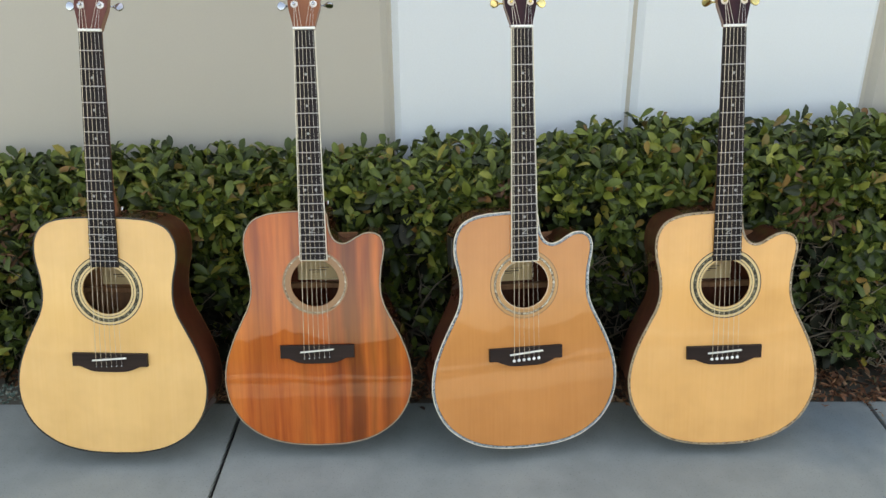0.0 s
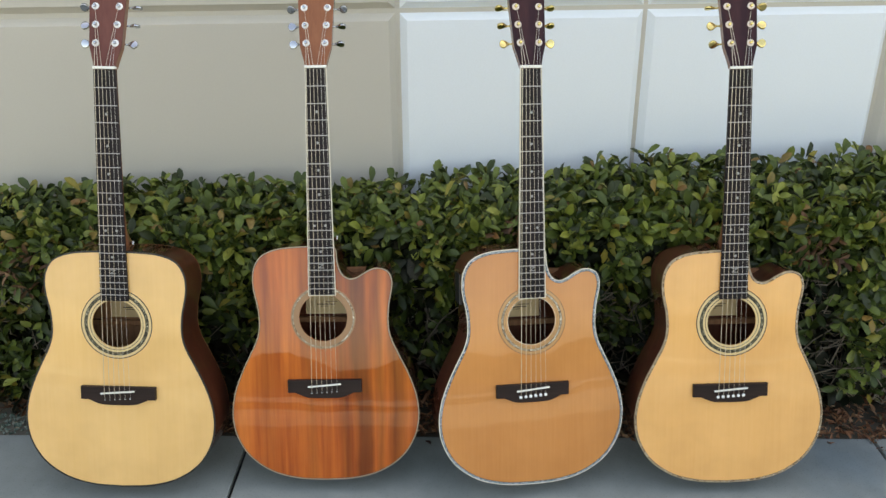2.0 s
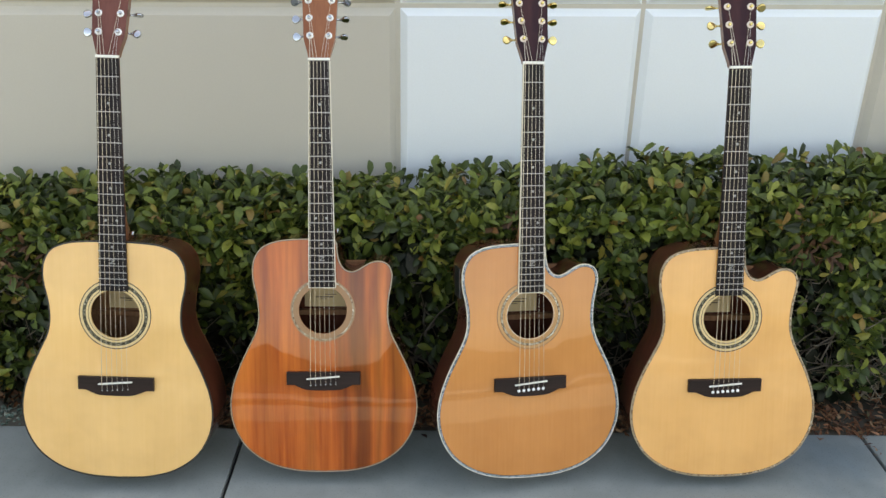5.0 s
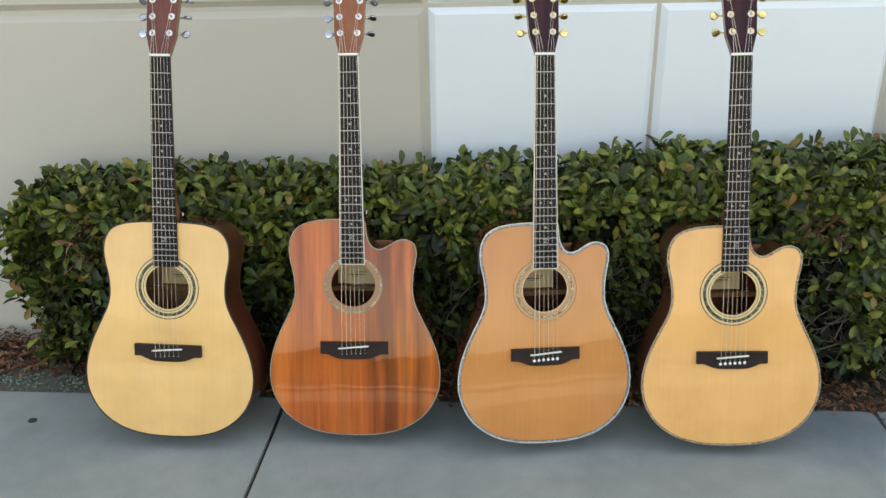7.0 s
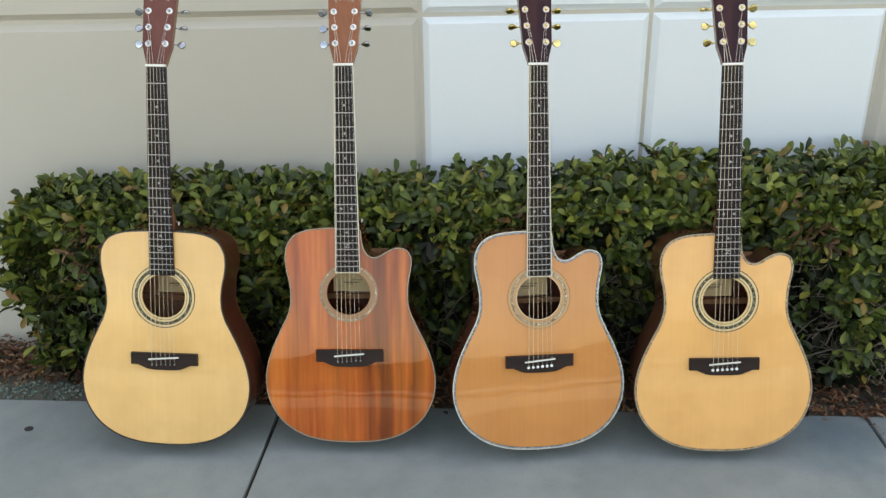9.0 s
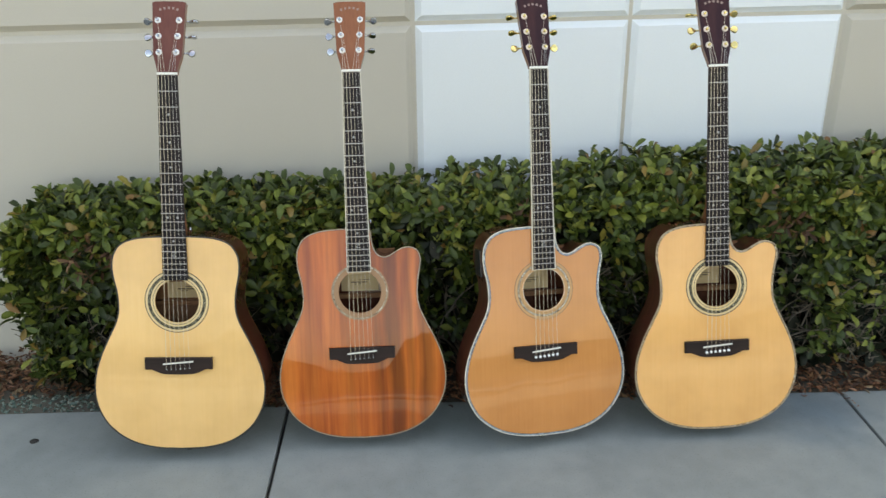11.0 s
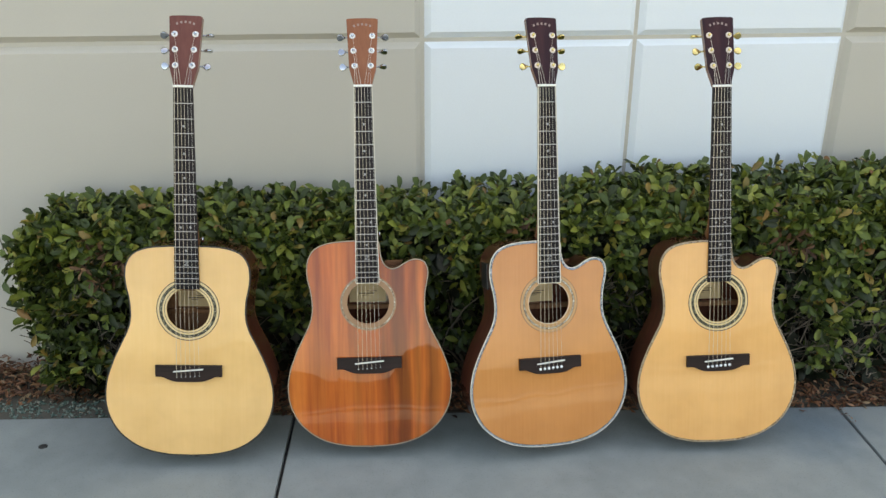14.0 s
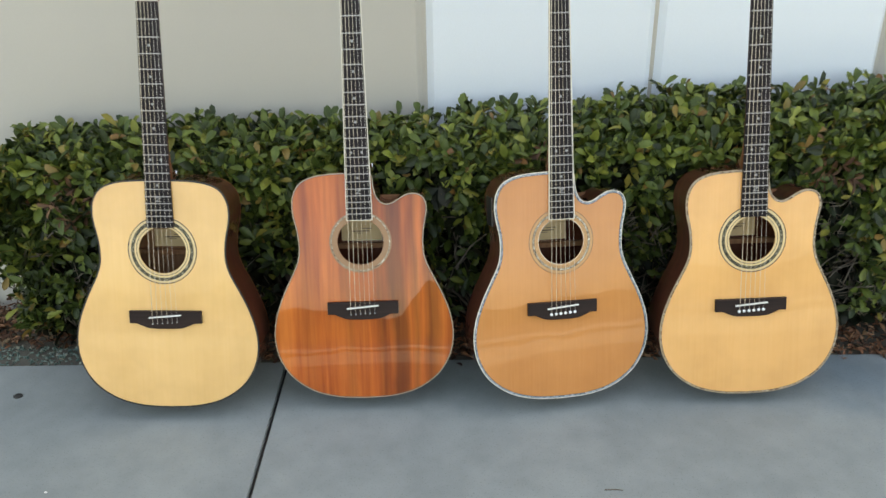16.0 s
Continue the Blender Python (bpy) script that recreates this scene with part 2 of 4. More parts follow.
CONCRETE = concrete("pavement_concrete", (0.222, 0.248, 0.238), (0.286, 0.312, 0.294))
# damp stain beside the last guitar
tint_patch(CONCRETE, (0.86, 1.60), 0.17, (0.60, 0.70, 0.80))
# fainter bluish darkening by the bed edge between the middle guitars
tint_patch(CONCRETE, (-0.05, 1.64), 0.20, (0.78, 0.84, 0.88))
JOINT = concrete("joint_dirt", (0.020, 0.020, 0.019), (0.055, 0.052, 0.046))
ASPHALT = concrete("asphalt", (0.045, 0.045, 0.046), (0.06, 0.06, 0.06))
SOIL = concrete("bare_soil", (0.075, 0.066, 0.052), (0.15, 0.135, 0.105))
GREENS = [(0.0, (0.014, 0.022, 0.006)), (0.3, (0.034, 0.054, 0.012)), (0.58, (0.064, 0.094, 0.019)), (0.80, (0.112, 0.146, 0.028)), (0.93, (0.20, 0.218, 0.045)), (0.975, (0.26, 0.20, 0.04)), (1.0, (0.19, 0.075, 0.03))]
HILLS = concrete("wooded_hillside", (0.035, 0.045, 0.022), (0.075, 0.08, 0.045))
LEAF = leafy("hedge_leaf", True, GREENS)
LEAF_ONE = leafy("single_hedge_leaf", False, GREENS)
# brighter, yellower copy of the leaf colours: light on the hedge top painted in
TOP_LIT = leafy("young_hedge_leaf", True, [(0.0, (0.040, 0.062, 0.012)), (0.35, (0.085, 0.118, 0.022)), (0.7, (0.155, 0.19, 0.034)), (0.92, (0.25, 0.255, 0.05)), (1.0, (0.24, 0.12, 0.05))])
# leaf colours darkened to hold the shade inside the hedge
INNER_SHADE = leafy("inner_leaf", True, [(0, (0.005, 0.008, 0.003)), (0.6, (0.010, 0.016, 0.005)), (1, (0.024, 0.020, 0.010))], 0.6)
DEAD = leafy("dry_leaf", True, [(0, (0.05, 0.024, 0.016)), (0.35, (0.14, 0.058, 0.032)), (0.7, (0.27, 0.12, 0.065)), (0.92, (0.36, 0.22, 0.14)), (1, (0.12, 0.11, 0.06))], 0.7)
WITHERED = leafy("withered_leaf", True, [(0, (0.06, 0.028, 0.016)), (0.5, (0.12, 0.055, 0.03)), (1, (0.20, 0.11, 0.06))], 0.7)
BARK = mat("grey_twig_bark", (0.145, 0.12, 0.092), 0.85)
bump(BARK, noise_of(BARK, 120.0, 4), 0.5, 0.002)

# ---- builders ----


def part(name, bm, material, parent, label="", smooth=False, kind=""):
    me = bpy.data.meshes.new(name)
    if smooth:
        for f in bm.faces:
            f.smooth = True
    bm.to_mesh(me)
    bm.free()
    me.materials.append(material)
    ob = new(name, me)
    ob.parent = parent
    return tagged(ob, label, kind=kind)


def again(ob, m, parent=None):
    """Another piece on the same mesh."""
    o = new(ob.name.split(".")[0], ob.data)
    o.parent = parent or ob.parent
    o.matrix_basis = m
    for key in ("label", "kind"):
        if key in ob:
            o[key] = ob[key]
    return o


def prism(bm, loop, low, high, bevel=0.0):
    """A solid from a flat outline, between two heights, with an optional rounded upper rim."""
    vs = [bm.verts.new((x, y, low)) for x, y in loop]
    f = bm.faces.new(vs)
    top = bmesh.ops.extrude_face_region(bm, geom=[f])
    up = [v for v in top["geom"] if isinstance(v, bmesh.types.BMVert)]
    bmesh.ops.translate(bm, verts=up, vec=(0, 0, high - low))
    if bevel:
        faces = [g for g in top["geom"] if isinstance(g, bmesh.types.BMFace)]
        es = list({e for g in faces for e in g.edges})
        bmesh.ops.bevel(bm, geom=es, offset=bevel, segments=2, affect="EDGES", profile=0.6)
    bmesh.ops.recalc_face_normals(bm, faces=bm.faces)
    return bm


def box(bm, x0, x1, y0, y1, z0, z1, bevel=0.0):
    r = bmesh.ops.create_cube(bm, size=1)
    bmesh.ops.transform(bm, matrix=Matrix.Translation(((x0 + x1) / 2, (y0 + y1) / 2, (z0 + z1) / 2)) @ Matrix.Diagonal((x1 - x0, y1 - y0, z1 - z0, 1)), verts=r["verts"])
    if bevel:
        es = list({e for v in r["verts"] for e in v.link_edges})
        bmesh.ops.bevel(bm, geom=es, offset=bevel, segments=2, affect="EDGES", profile=0.6)
    return bm


def rod(bm, a, b, r0, r1=None, seg=10, cap=True):
    a, b = Vector(a), Vector(b)
    q = (b - a).to_track_quat("Z", "Y").to_matrix().to_4x4()
    m = Matrix.Translation((a + b) / 2) @ q
    bmesh.ops.create_cone(bm, cap_ends=cap, segments=seg, radius1=r0, radius2=r0 if r1 is None else r1, depth=(b - a).length, matrix=m)
    return bm


def tube(V, F, a, b, r0, r1, seg=4):
    """An open tapered tube added to plain lists of places and faces."""
    a, b = Vector(a), Vector(b)
    w = (b - a).normalized()
    e = w.orthogonal().normalized()
    g = w.cross(e)
    k = len(V)
    for p, r in ((a, r0), (b, r1)):
        for i in range(seg):
            t = 2 * math.pi * i / seg
            V.append(tuple(p + e * (r * math.cos(t)) + g * (r * math.sin(t))))
    for i in range(seg):
        j = (i + 1) % seg
        F.append((k + i, k + j, k + seg + j, k + seg + i))


def lathe(bm, profile, seg=20, m=Matrix.Identity(4)):
    """A turned form about z from (radius, height) pairs."""
    rings = []
    for r, z in profile:
        rings.append([bm.verts.new(m @ Vector((r * math.cos(2 * math.pi * i / seg), r * math.sin(2 * math.pi * i / seg), z))) for i in range(seg)])
    for a, b in zip(rings, rings[1:]):
        for i in range(seg):
            bm.faces.new((a[i], a[(i + 1) % seg], b[(i + 1) % seg], b[i]))
    bm.faces.new(rings[-1])
    bm.faces.new(rings[0][::-1])
    return bm


def spline(points, per=8, closed=False):
    """Catmull-Rom through the points."""
    pts = [Vector(p) for p in points]
    n = len(pts)
    out = []
    for i in range(n if closed else n - 1):
        p1, p2 = pts[i], pts[(i + 1) % n]
        p0 = pts[i - 1] if closed or i else p1 * 2 - p2
        p3 = pts[(i + 2) % n] if closed or i + 2 < n else p2 * 2 - p1
        for k in range(per):
            t = k / per
            out.append(0.5 * (2 * p1 + (p2 - p0) * t + (2 * p0 - 5 * p1 + 4 * p2 - p3) * t * t + (3 * p1 - p0 - 3 * p2 + p3) * t ** 3))
    if not closed:
        out.append(pts[-1])
    return out


def offset(loop, d):
    """The closed counter-clockwise loop moved inwards by d."""
    out = []
    n = len(loop)
    for i, p in enumerate(loop):
        t = (loop[(i + 1) % n] - loop[i - 1]).normalized()
        out.append(p + Vector((-t.y, t.x)) * d)
    return out


def band(bm, outer, inner, z, thick):
    """A flat ring between two loops of equal length, with thickness."""
    n = len(outer)
    rows = [[bm.verts.new((p.x, p.y, h)) for p in loop] for loop, h in ((outer, z - thick), (outer, z), (inner, z), (inner, z - thick))]
    for a, b in ((0, 1), (1, 2), (2, 3), (3, 0)):
        for i in range(n):
            j = (i + 1) % n
            bm.faces.new((rows[a][i], rows[a][j], rows[b][j], rows[b][i]))
    return bm


def circle(r, cx, cy, n=64):
    return [Vector((cx + r * math.cos(2 * math.pi * i / n), cy + r * math.sin(2 * math.pi * i / n))) for i in range(n)]


# ---- guitars ----
HALF = [(0.0, -0.2061), (0.06, -0.2025), (0.115, -0.187), (0.160, -0.155), (0.186, -0.113), (0.195, -0.068), (0.190, -0.022), (0.175, 0.022), (0.156, 0.062), (0.140, 0.095), (0.133, 0.125), (0.1345, 0.163), (0.1415, 0.198), (0.1435, 0.224), (0.139, 0.250), (0.123, 0.273), (0.092, 0.286), (0.05, 0.2905), (0.0, 0.2915)]
CUT = [(0.0, -0.2061), (0.06, -0.2025), (0.115, -0.187), (0.160, -0.155), (0.186, -0.113), (0.195, -0.068), (0.190, -0.022), (0.175, 0.022), (0.156, 0.062), (0.141, 0.095), (0.1345, 0.125), (0.136, 0.165), (0.142, 0.198), (0.1435, 0.218), (0.137, 0.236), (0.122, 0.2445), (0.104, 0.244), (0.087, 0.236), (0.072, 0.227), (0.058, 0.2235), (0.045, 0.229), (0.036, 0.243), (0.0315, 0.262), (0.0295, 0.283), (0.020, 0.2912), (0.0, 0.2915)]
HOLE = (0.0, 0.1425)
SCALE = 0.6485
FRETS = 20


def guitar(at, lean, yaw, spin, cutaway, depth, top_wood, side_wood, head_wood, metal, binding, rosette, board_bound, pins, preamp, words):
    """A dreadnought guitar; at is its saddle, x runs across, y up the neck and z out of the soundboard."""
    l, w, s = radians(lean), radians(yaw), radians(spin)
    u, v = Vector((1, 0, 0)), Vector((0, math.sin(l), math.cos(l)))
    u, v = u * math.cos(s) + v * math.sin(s), v * math.cos(s) - u * math.sin(s)
    n = u.cross(v)
    m = Matrix.Rotation(w, 3, "Z") @ Matrix((u, v, n)).transposed()
    pose_m = Matrix.Translation(at) @ m.to_4x4()
    root = new("acoustic_guitar")
    root.empty_display_size = 0.1
    base = Vector((0, -0.2061, -depth / 2))
    root.matrix_world = pose_m @ Matrix.Translation(base)
    tagged(root, words, "guitar", "guitars leaning on the hedge")
    GUITARS.append((pose_m.inverted(), depth))

    def add(name, bm, material, label="", smooth=False, parent=None):
        bmesh.ops.translate(bm, verts=bm.verts, vec=-base)
        return part(name, bm, material, parent or root, label, smooth)

    def moved(ob, vec):
        return again(ob, Matrix.Translation(vec))

    left = [Vector((-x, y)) for x, y in HALF]
    right = [Vector(p) for p in (CUT if cutaway else HALF)]
    loop = spline(right, 6)[:-1] + spline(left[::-1], 6)[:-1]

    # soundboard, a plate with the sound hole cut through
    bm = bmesh.new()
    hole = circle(0.0495, *HOLE, 64)
    inner = offset(loop, 0.0012)
    for h in (0.0, -0.003):
        es = []
        for ring in (inner, hole):
            vs = [bm.verts.new((p.x, p.y, h)) for p in ring]
            es += [bm.edges.new((vs[i], vs[(i + 1) % len(vs)])) for i in range(len(vs))]
        bmesh.ops.triangle_fill(bm, use_beauty=True, edges=es)
    bm.verts.ensure_lookup_table()
    k = len(inner)
    nh = len(hole)
    for i in range(nh):
        j = (i + 1) % nh
        bm.faces.new((bm.verts[k + i], bm.verts[k + j], bm.verts[2 * k + nh + j], bm.verts[2 * k + nh + i]))
    bmesh.ops.recalc_face_normals(bm, faces=bm.faces)
    add("soundboard", bm, top_wood)

    # sides and back
    bm = bmesh.new()
    rows = []
    for ring, lo in ((loop, False), (loop, True), (offset(loop, 0.003), True), (offset(loop, 0.003), False)):
        rows.append([bm.verts.new((p.x, p.y, (-depth * (1 - 0.13 * (p.y + 0.2) / 0.49) if lo else -0.002))) for p in ring])
    for a, b in ((0, 1), (2, 3)):
        for i in range(k):
            j = (i + 1) % k
            bm.faces.new((rows[a][i], rows[a][j], rows[b][j], rows[b][i]))
    bmesh.ops.recalc_face_normals(bm, faces=bm.faces)
    add("side_rim", bm, side_wood, smooth=True)
    bm = bmesh.new()
    for off in (0.0, 0.0035):
        vs = [bm.verts.new((p.x, p.y, -depth * (1 - 0.13 * (p.y + 0.2) / 0.49) - off)) for p in loop]
        bm.faces.new(vs)
        if off:
            bm.verts.ensure_lookup_table()
            for i in range(k):
                j = (i + 1) % k
                bm.faces.new((bm.verts[i], bm.verts[j], bm.verts[k + j], bm.verts[k + i]))
    bmesh.ops.recalc_face_normals(bm, faces=bm.faces)
    add("back_plate", bm, INSIDE if not cutaway else side_wood)

    # edge binding and purfling
    for name, d0, d1, z, material, label in binding:
        add(name, band(bmesh.new(), offset(loop, d0), offset(loop, d1), z, 0.0045 if d0 <= 0 else 0.002), material, label)

    # rosette rings
    for r0, r1, material, label in rosette:
        add("rosette_ring", band(bmesh.new(), circle(r1, *HOLE, 72), circle(r0, *HOLE, 72), 0.0005, 0.0012), material, label)

    # paper label and braces seen through the sound hole
    zb = -depth * 0.925 + 0.002
    bm = box(bmesh.new(), -0.050, 0.040, 0.132, 0.205, zb - 0.001, zb + 0.0006)
    label = add("paper_label", bm, PAPER, "cream paper label inside the sound hole")
    for y, x0, x1, h in ((0.152, -0.026, 0.012, 0.0022), (0.158, -0.006, 0.018, 0.0014), (0.148, -0.018, -0.002, 0.0012)):
        add("writing_bar", box(bmesh.new(), x0, x1, y, y + h, zb + 0.0007, zb + 0.0012), INK, "", parent=label)
    for y in (0.115, 0.222):
        add("brace", prism(bmesh.new(), [(-0.11, y), (0.11, y), (0.11, y + 0.012), (-0.11, y + 0.012)], zb - 0.003, zb + 0.012, 0.003), INSIDE)

    # bridge, saddle and pins
    ends = [(-0.0765, 0.0125), (-0.0765, -0.0145), (-0.062, -0.0148)]
    curve = [tuple(p) for p in spline([(-0.060, -0.0150), (-0.048, -0.0205), (-0.032, -0.0255), (0.0, -0.0265), (0.032, -0.0255), (0.048, -0.0205), (0.060, -0.0150)], 4)]
    add("bridge", prism(bmesh.new(), ends + curve + [(0.062, -0.0148), (0.0765, -0.0145), (0.0765, 0.0125)], 0.0002, 0.0085, 0.0018), BRIDGE_WOOD)
    bm = box(bmesh.new(), -0.0345, 0.0345, -0.0015, 0.0015, 0.006, 0.0125, 0.0007)
    bmesh.ops.transform(bm, matrix=Matrix.Translation((0, 0.0015, 0)) @ Matrix.Rotation(0.085, 4, "Z"), verts=bm.verts)
    add("saddle", bm, BONE, "white bone saddle")
    pr, pin_mat = pins
    first = None
    for i in range(6):
        x = -0.026 + 0.0104 * i
        y = -0.0140 + 0.0006 * i
        if first is None:
            bm = lathe(bmesh.new(), [(0.0016, 0.004), (pr * 0.8, 0.0086), (pr, 0.0102), (pr * 0.75, 0.0118), (pr * 0.3, 0.0126)], 14)
            bmesh.ops.translate(bm, verts=bm.verts, vec=(x, y, 0))
            first = add("bridge_pin", bm, pin_mat, "", True)
        else:
            moved(first, (0.0104 * i, 0.0006 * i, 0))
        if pin_mat is BLACK:
            bm = lathe(bmesh.new(), [(0.0011, 0.0124), (0.0009, 0.0131)], 10)
            bmesh.ops.translate(bm, verts=bm.verts, vec=(x, y, 0))
            add("pin_dot", bm, PEARL)

    # neck, heel, fretboard, frets and inlays
    bn, be, ye = 0.0215, 0.0280, 0.1915
    top = 0.0075

    def half_width(y):
        return bn + (be - bn) * (SCALE - y) / (SCALE - ye)

    bm = bmesh.new()
    rings = []
    for y, deep, wide in ((SCALE + 0.004, 0.017, 0.98), (0.56, 0.018, 0.97), (0.40, 0.020, 0.97), (0.350, 0.024, 0.97), (0.332, 0.040, 0.96), (0.316, 0.060, 0.93), (0.302, 0.078, 0.90), (0.2905, 0.090, 0.88)):
        hw = half_width(y) * wide
        rings.append([bm.verts.new((hw * math.cos(a), y, 0.0013 - deep * math.sin(a) ** 0.85)) for a in [math.pi * i / 12 for i in range(13)]])
    for a, b in zip(rings, rings[1:]):
        for i in range(12):
            bm.faces.new((a[i], a[i + 1], b[i + 1], b[i]))
        bm.faces.new((a[0], b[0], b[12], a[12]))
    bm.faces.new(rings[0])
    bm.faces.new(rings[-1][::-1])
    bmesh.ops.recalc_face_normals(bm, faces=bm.faces)
    add("neck", bm, NECK_WOOD, smooth=True)
    inset = 0.0017 if board_bound else 0.0
    bm = prism(bmesh.new(), [(-bn + inset, SCALE - 0.002), (-be + inset, ye), (be - inset, ye), (bn - inset, SCALE - 0.002)], 0.0015, top, 0.0008)
    add("fretboard", bm, EBONY, "near-black fretboard")
    if board_bound:
        for sgn in (-1, 1):
            bm = prism(bmesh.new(), [(sgn * (bn - inset), SCALE - 0.002), (sgn * bn, SCALE - 0.002), (sgn * be, ye), (sgn * (be - inset), ye)][::sgn], 0.0015, top + 0.0002)
            add("fretboard_binding", bm, CREAM, "thin white strip along the fretboard")
        add("fretboard_binding", box(bmesh.new(), -be, be, ye - 0.0016, ye, 0.0015, top + 0.0002), CREAM, "thin white strip across the fretboard end")
    fy = [SCALE - SCALE * (1 - 2 ** (-i / 12)) for i in range(FRETS + 2)]
    for i in range(1, FRETS + 1):
        hw = half_width(fy[i]) - inset
        bm = bmesh.new()
        rod(bm, (-hw, fy[i], top), (hw, fy[i], top - 0.0002), 0.0009, seg=8)
        add("fret", bm, FRET)
    for i in (3, 5, 7, 9, 12, 15):
        y = (fy[i] + fy[i - 1]) / 2
        for x in ((-0.011, 0.011) if i == 12 else (0.0,)):
            add("dot_inlay", lathe(bmesh.new(), [(0.0027, top - 0.001), (0.0027, top + 0.0003)], 14, Matrix.Translation((x, y, 0))), INLAY, "pearl dot")
    y = (fy[17] + fy[16]) / 2 + 0.001
    for x0, x1, y0, y1, turn in ((-0.006, 0.006, 0.003, 0.0046, 0.0), (-0.006, 0.006, -0.0046, -0.003, 0.0), (-0.0068, 0.0068, -0.0008, 0.0008, 0.65)):
        bm = box(bmesh.new(), x0, x1, y0, y1, top - 0.001, top + 0.0003)
        bmesh.ops.transform(bm, matrix=Matrix.Translation((0, y, 0)) @ Matrix.Rotation(turn, 4, "Z"), verts=bm.verts)
        add("logo_inlay", bm, INLAY, "small pearl inlay stroke")
    add("nut", box(bmesh.new(), -bn - 0.0002, bn + 0.0002, SCALE - 0.001, SCALE + 0.0038, 0.0015, top + 0.0028, 0.0006), BONE, "white bone nut")

    # headstock, tipped back from the nut
    tip = Matrix.Translation((0, SCALE + 0.003, 0.006)) @ Matrix.Rotation(radians(-13.5), 4, "X")
    hs = [(0.0212, 0.0), (0.0225, 0.008), (0.0285, 0.030), (0.0312, 0.040), (0.0318, 0.050), (0.0368, 0.1595)]
    arch = [(0.030, 0.1615), (0.015, 0.1621), (0.0, 0.1623), (-0.015, 0.1621), (-0.030, 0.1615)]
    ring = hs + arch + [(-x, y) for x, y in hs[::-1]]
    for name, lo, hi, material in (("headstock", -0.0145, -0.0012, NECK_WOOD), ("head_veneer", -0.0012, 0.0008, head_wood)):
        bm = prism(bmesh.new(), ring, lo, hi, 0.0006 if name == "head_veneer" else 0.0)
        bmesh.ops.transform(bm, matrix=tip, verts=bm.verts)
        add(name, bm, material)
    # the maker's mark as a row of plain thin strokes on an arc
    for i in range(5):
        a = (i - 2) * 0.21
        bm = box(bmesh.new(), -0.0024, 0.0024, -0.0026, 0.0026, 0.0008, 0.0011)
        bmesh.ops.transform(bm, matrix=tip @ Matrix.Translation((0.046 * math.sin(a), 0.1470 - 0.046 * (1 - math.cos(a)), 0)) @ Matrix.Rotation(-a, 4, "Z"), verts=bm.verts)
        add("logo_mark", bm, LETTER, "pale inlaid mark stroke")
    rng = random.Random(int(1000 * at[0]))
    posts = {}
    for sgn in (-1, 1):
        for kk, yy in enumerate((0.046, 0.0825, 0.1185)):
            px = sgn * (0.0188 + 0.0022 * kk)
            edge = sgn * (0.0318 + 0.0026 * kk + 0.001)
            bm = lathe(bmesh.new(), [(0.0070, 0.0006), (0.0070, 0.0016), (0.0060, 0.0024), (0.0036, 0.0026)], 18)
            bmesh.ops.transform(bm, matrix=tip @ Matrix.Translation((px, yy, 0)), verts=bm.verts)
            tuner = add("tuning_machine", bm, PEARL if metal is CHROME else ROSE_GOLD)
            bm = lathe(bmesh.new(), [(0.0033, 0.002), (0.0031, 0.0075), (0.0024, 0.0082)], 14)
            bmesh.ops.transform(bm, matrix=tip @ Matrix.Translation((px, yy, 0)), verts=bm.verts)
            add("string_post", bm, metal, "", True, tuner)
            posts[(sgn, kk)] = tip @ Vector((px, yy, 0.0048))
            bm = box(bmesh.new(), min(px - 0.007, px + 0.007), max(px - 0.007, px + 0.007), yy - 0.009, yy + 0.009, -0.024, -0.0146, 0.002)
            bmesh.ops.transform(bm, matrix=tip, verts=bm.verts)
            add("gear_housing", bm, metal, "", True, tuner)
            bm = rod(bmesh.new(), (px, yy + 0.004, -0.0185), (edge + sgn * 0.008, yy + 0.004, -0.0185), 0.0020, 0.0017)
            rod(bm, (edge + sgn * 0.004, yy + 0.004, -0.0185), (edge + sgn * 0.0075, yy + 0.004, -0.0185), 0.0030, 0.0026, 12)
            bmesh.ops.transform(bm, matrix=tip, verts=bm.verts)
            add("tuner_shaft", bm, metal, "", True, tuner)
            turn = rng.choice((0.0, 0.2, -0.3, 0.9, 1.35, 1.6))
            prof = [tuple(p) for p in spline([(0.0, -0.0035), (0.005, -0.0075), (0.011, -0.0085), (0.0155, -0.0045), (0.0165, 0.0), (0.0155, 0.0045), (0.011, 0.0085), (0.005, 0.0075), (0.0, 0.0035)], 3)]
            bm = prism(bmesh.new(), prof, -0.0023, 0.0023, 0.0014)
            bmesh.ops.transform(bm, matrix=tip @ Matrix.Translation((edge + sgn * 0.0062, yy + 0.004, -0.0185)) @ Matrix.Rotation(turn, 4, "X") @ Matrix.Diagonal((sgn, 1, 1, 1)), verts=bm.verts)
            bmesh.ops.recalc_face_normals(bm, faces=bm.faces)
            add("tuner_button", bm, metal, "", True, tuner)

    # strings from bridge pin over saddle and nut to the post
    for i in range(6):
        sgn, kk = (-1, i) if i < 3 else (1, 5 - i)
        xs, xn = -0.026 + 0.0104 * i, -0.0178 + 0.00712 * i
        ys = 0.0015 + 0.085 * xs
        bm = bmesh.new()
        r = (0.00055, 0.00048, 0.00042, 0.00036, 0.00028, 0.00024)[i]
        pts = [(xs, -0.0140 + 0.0006 * i, 0.0105), (xs, ys, 0.0129), (xn, SCALE, top + 0.0029), tuple(posts[(sgn, kk)])]
        for a, b in zip(pts, pts[1:]):
            rod(bm, a, b, r, seg=6, cap=False)
        add("string", bm, BRONZE if i < 4 else STEEL)

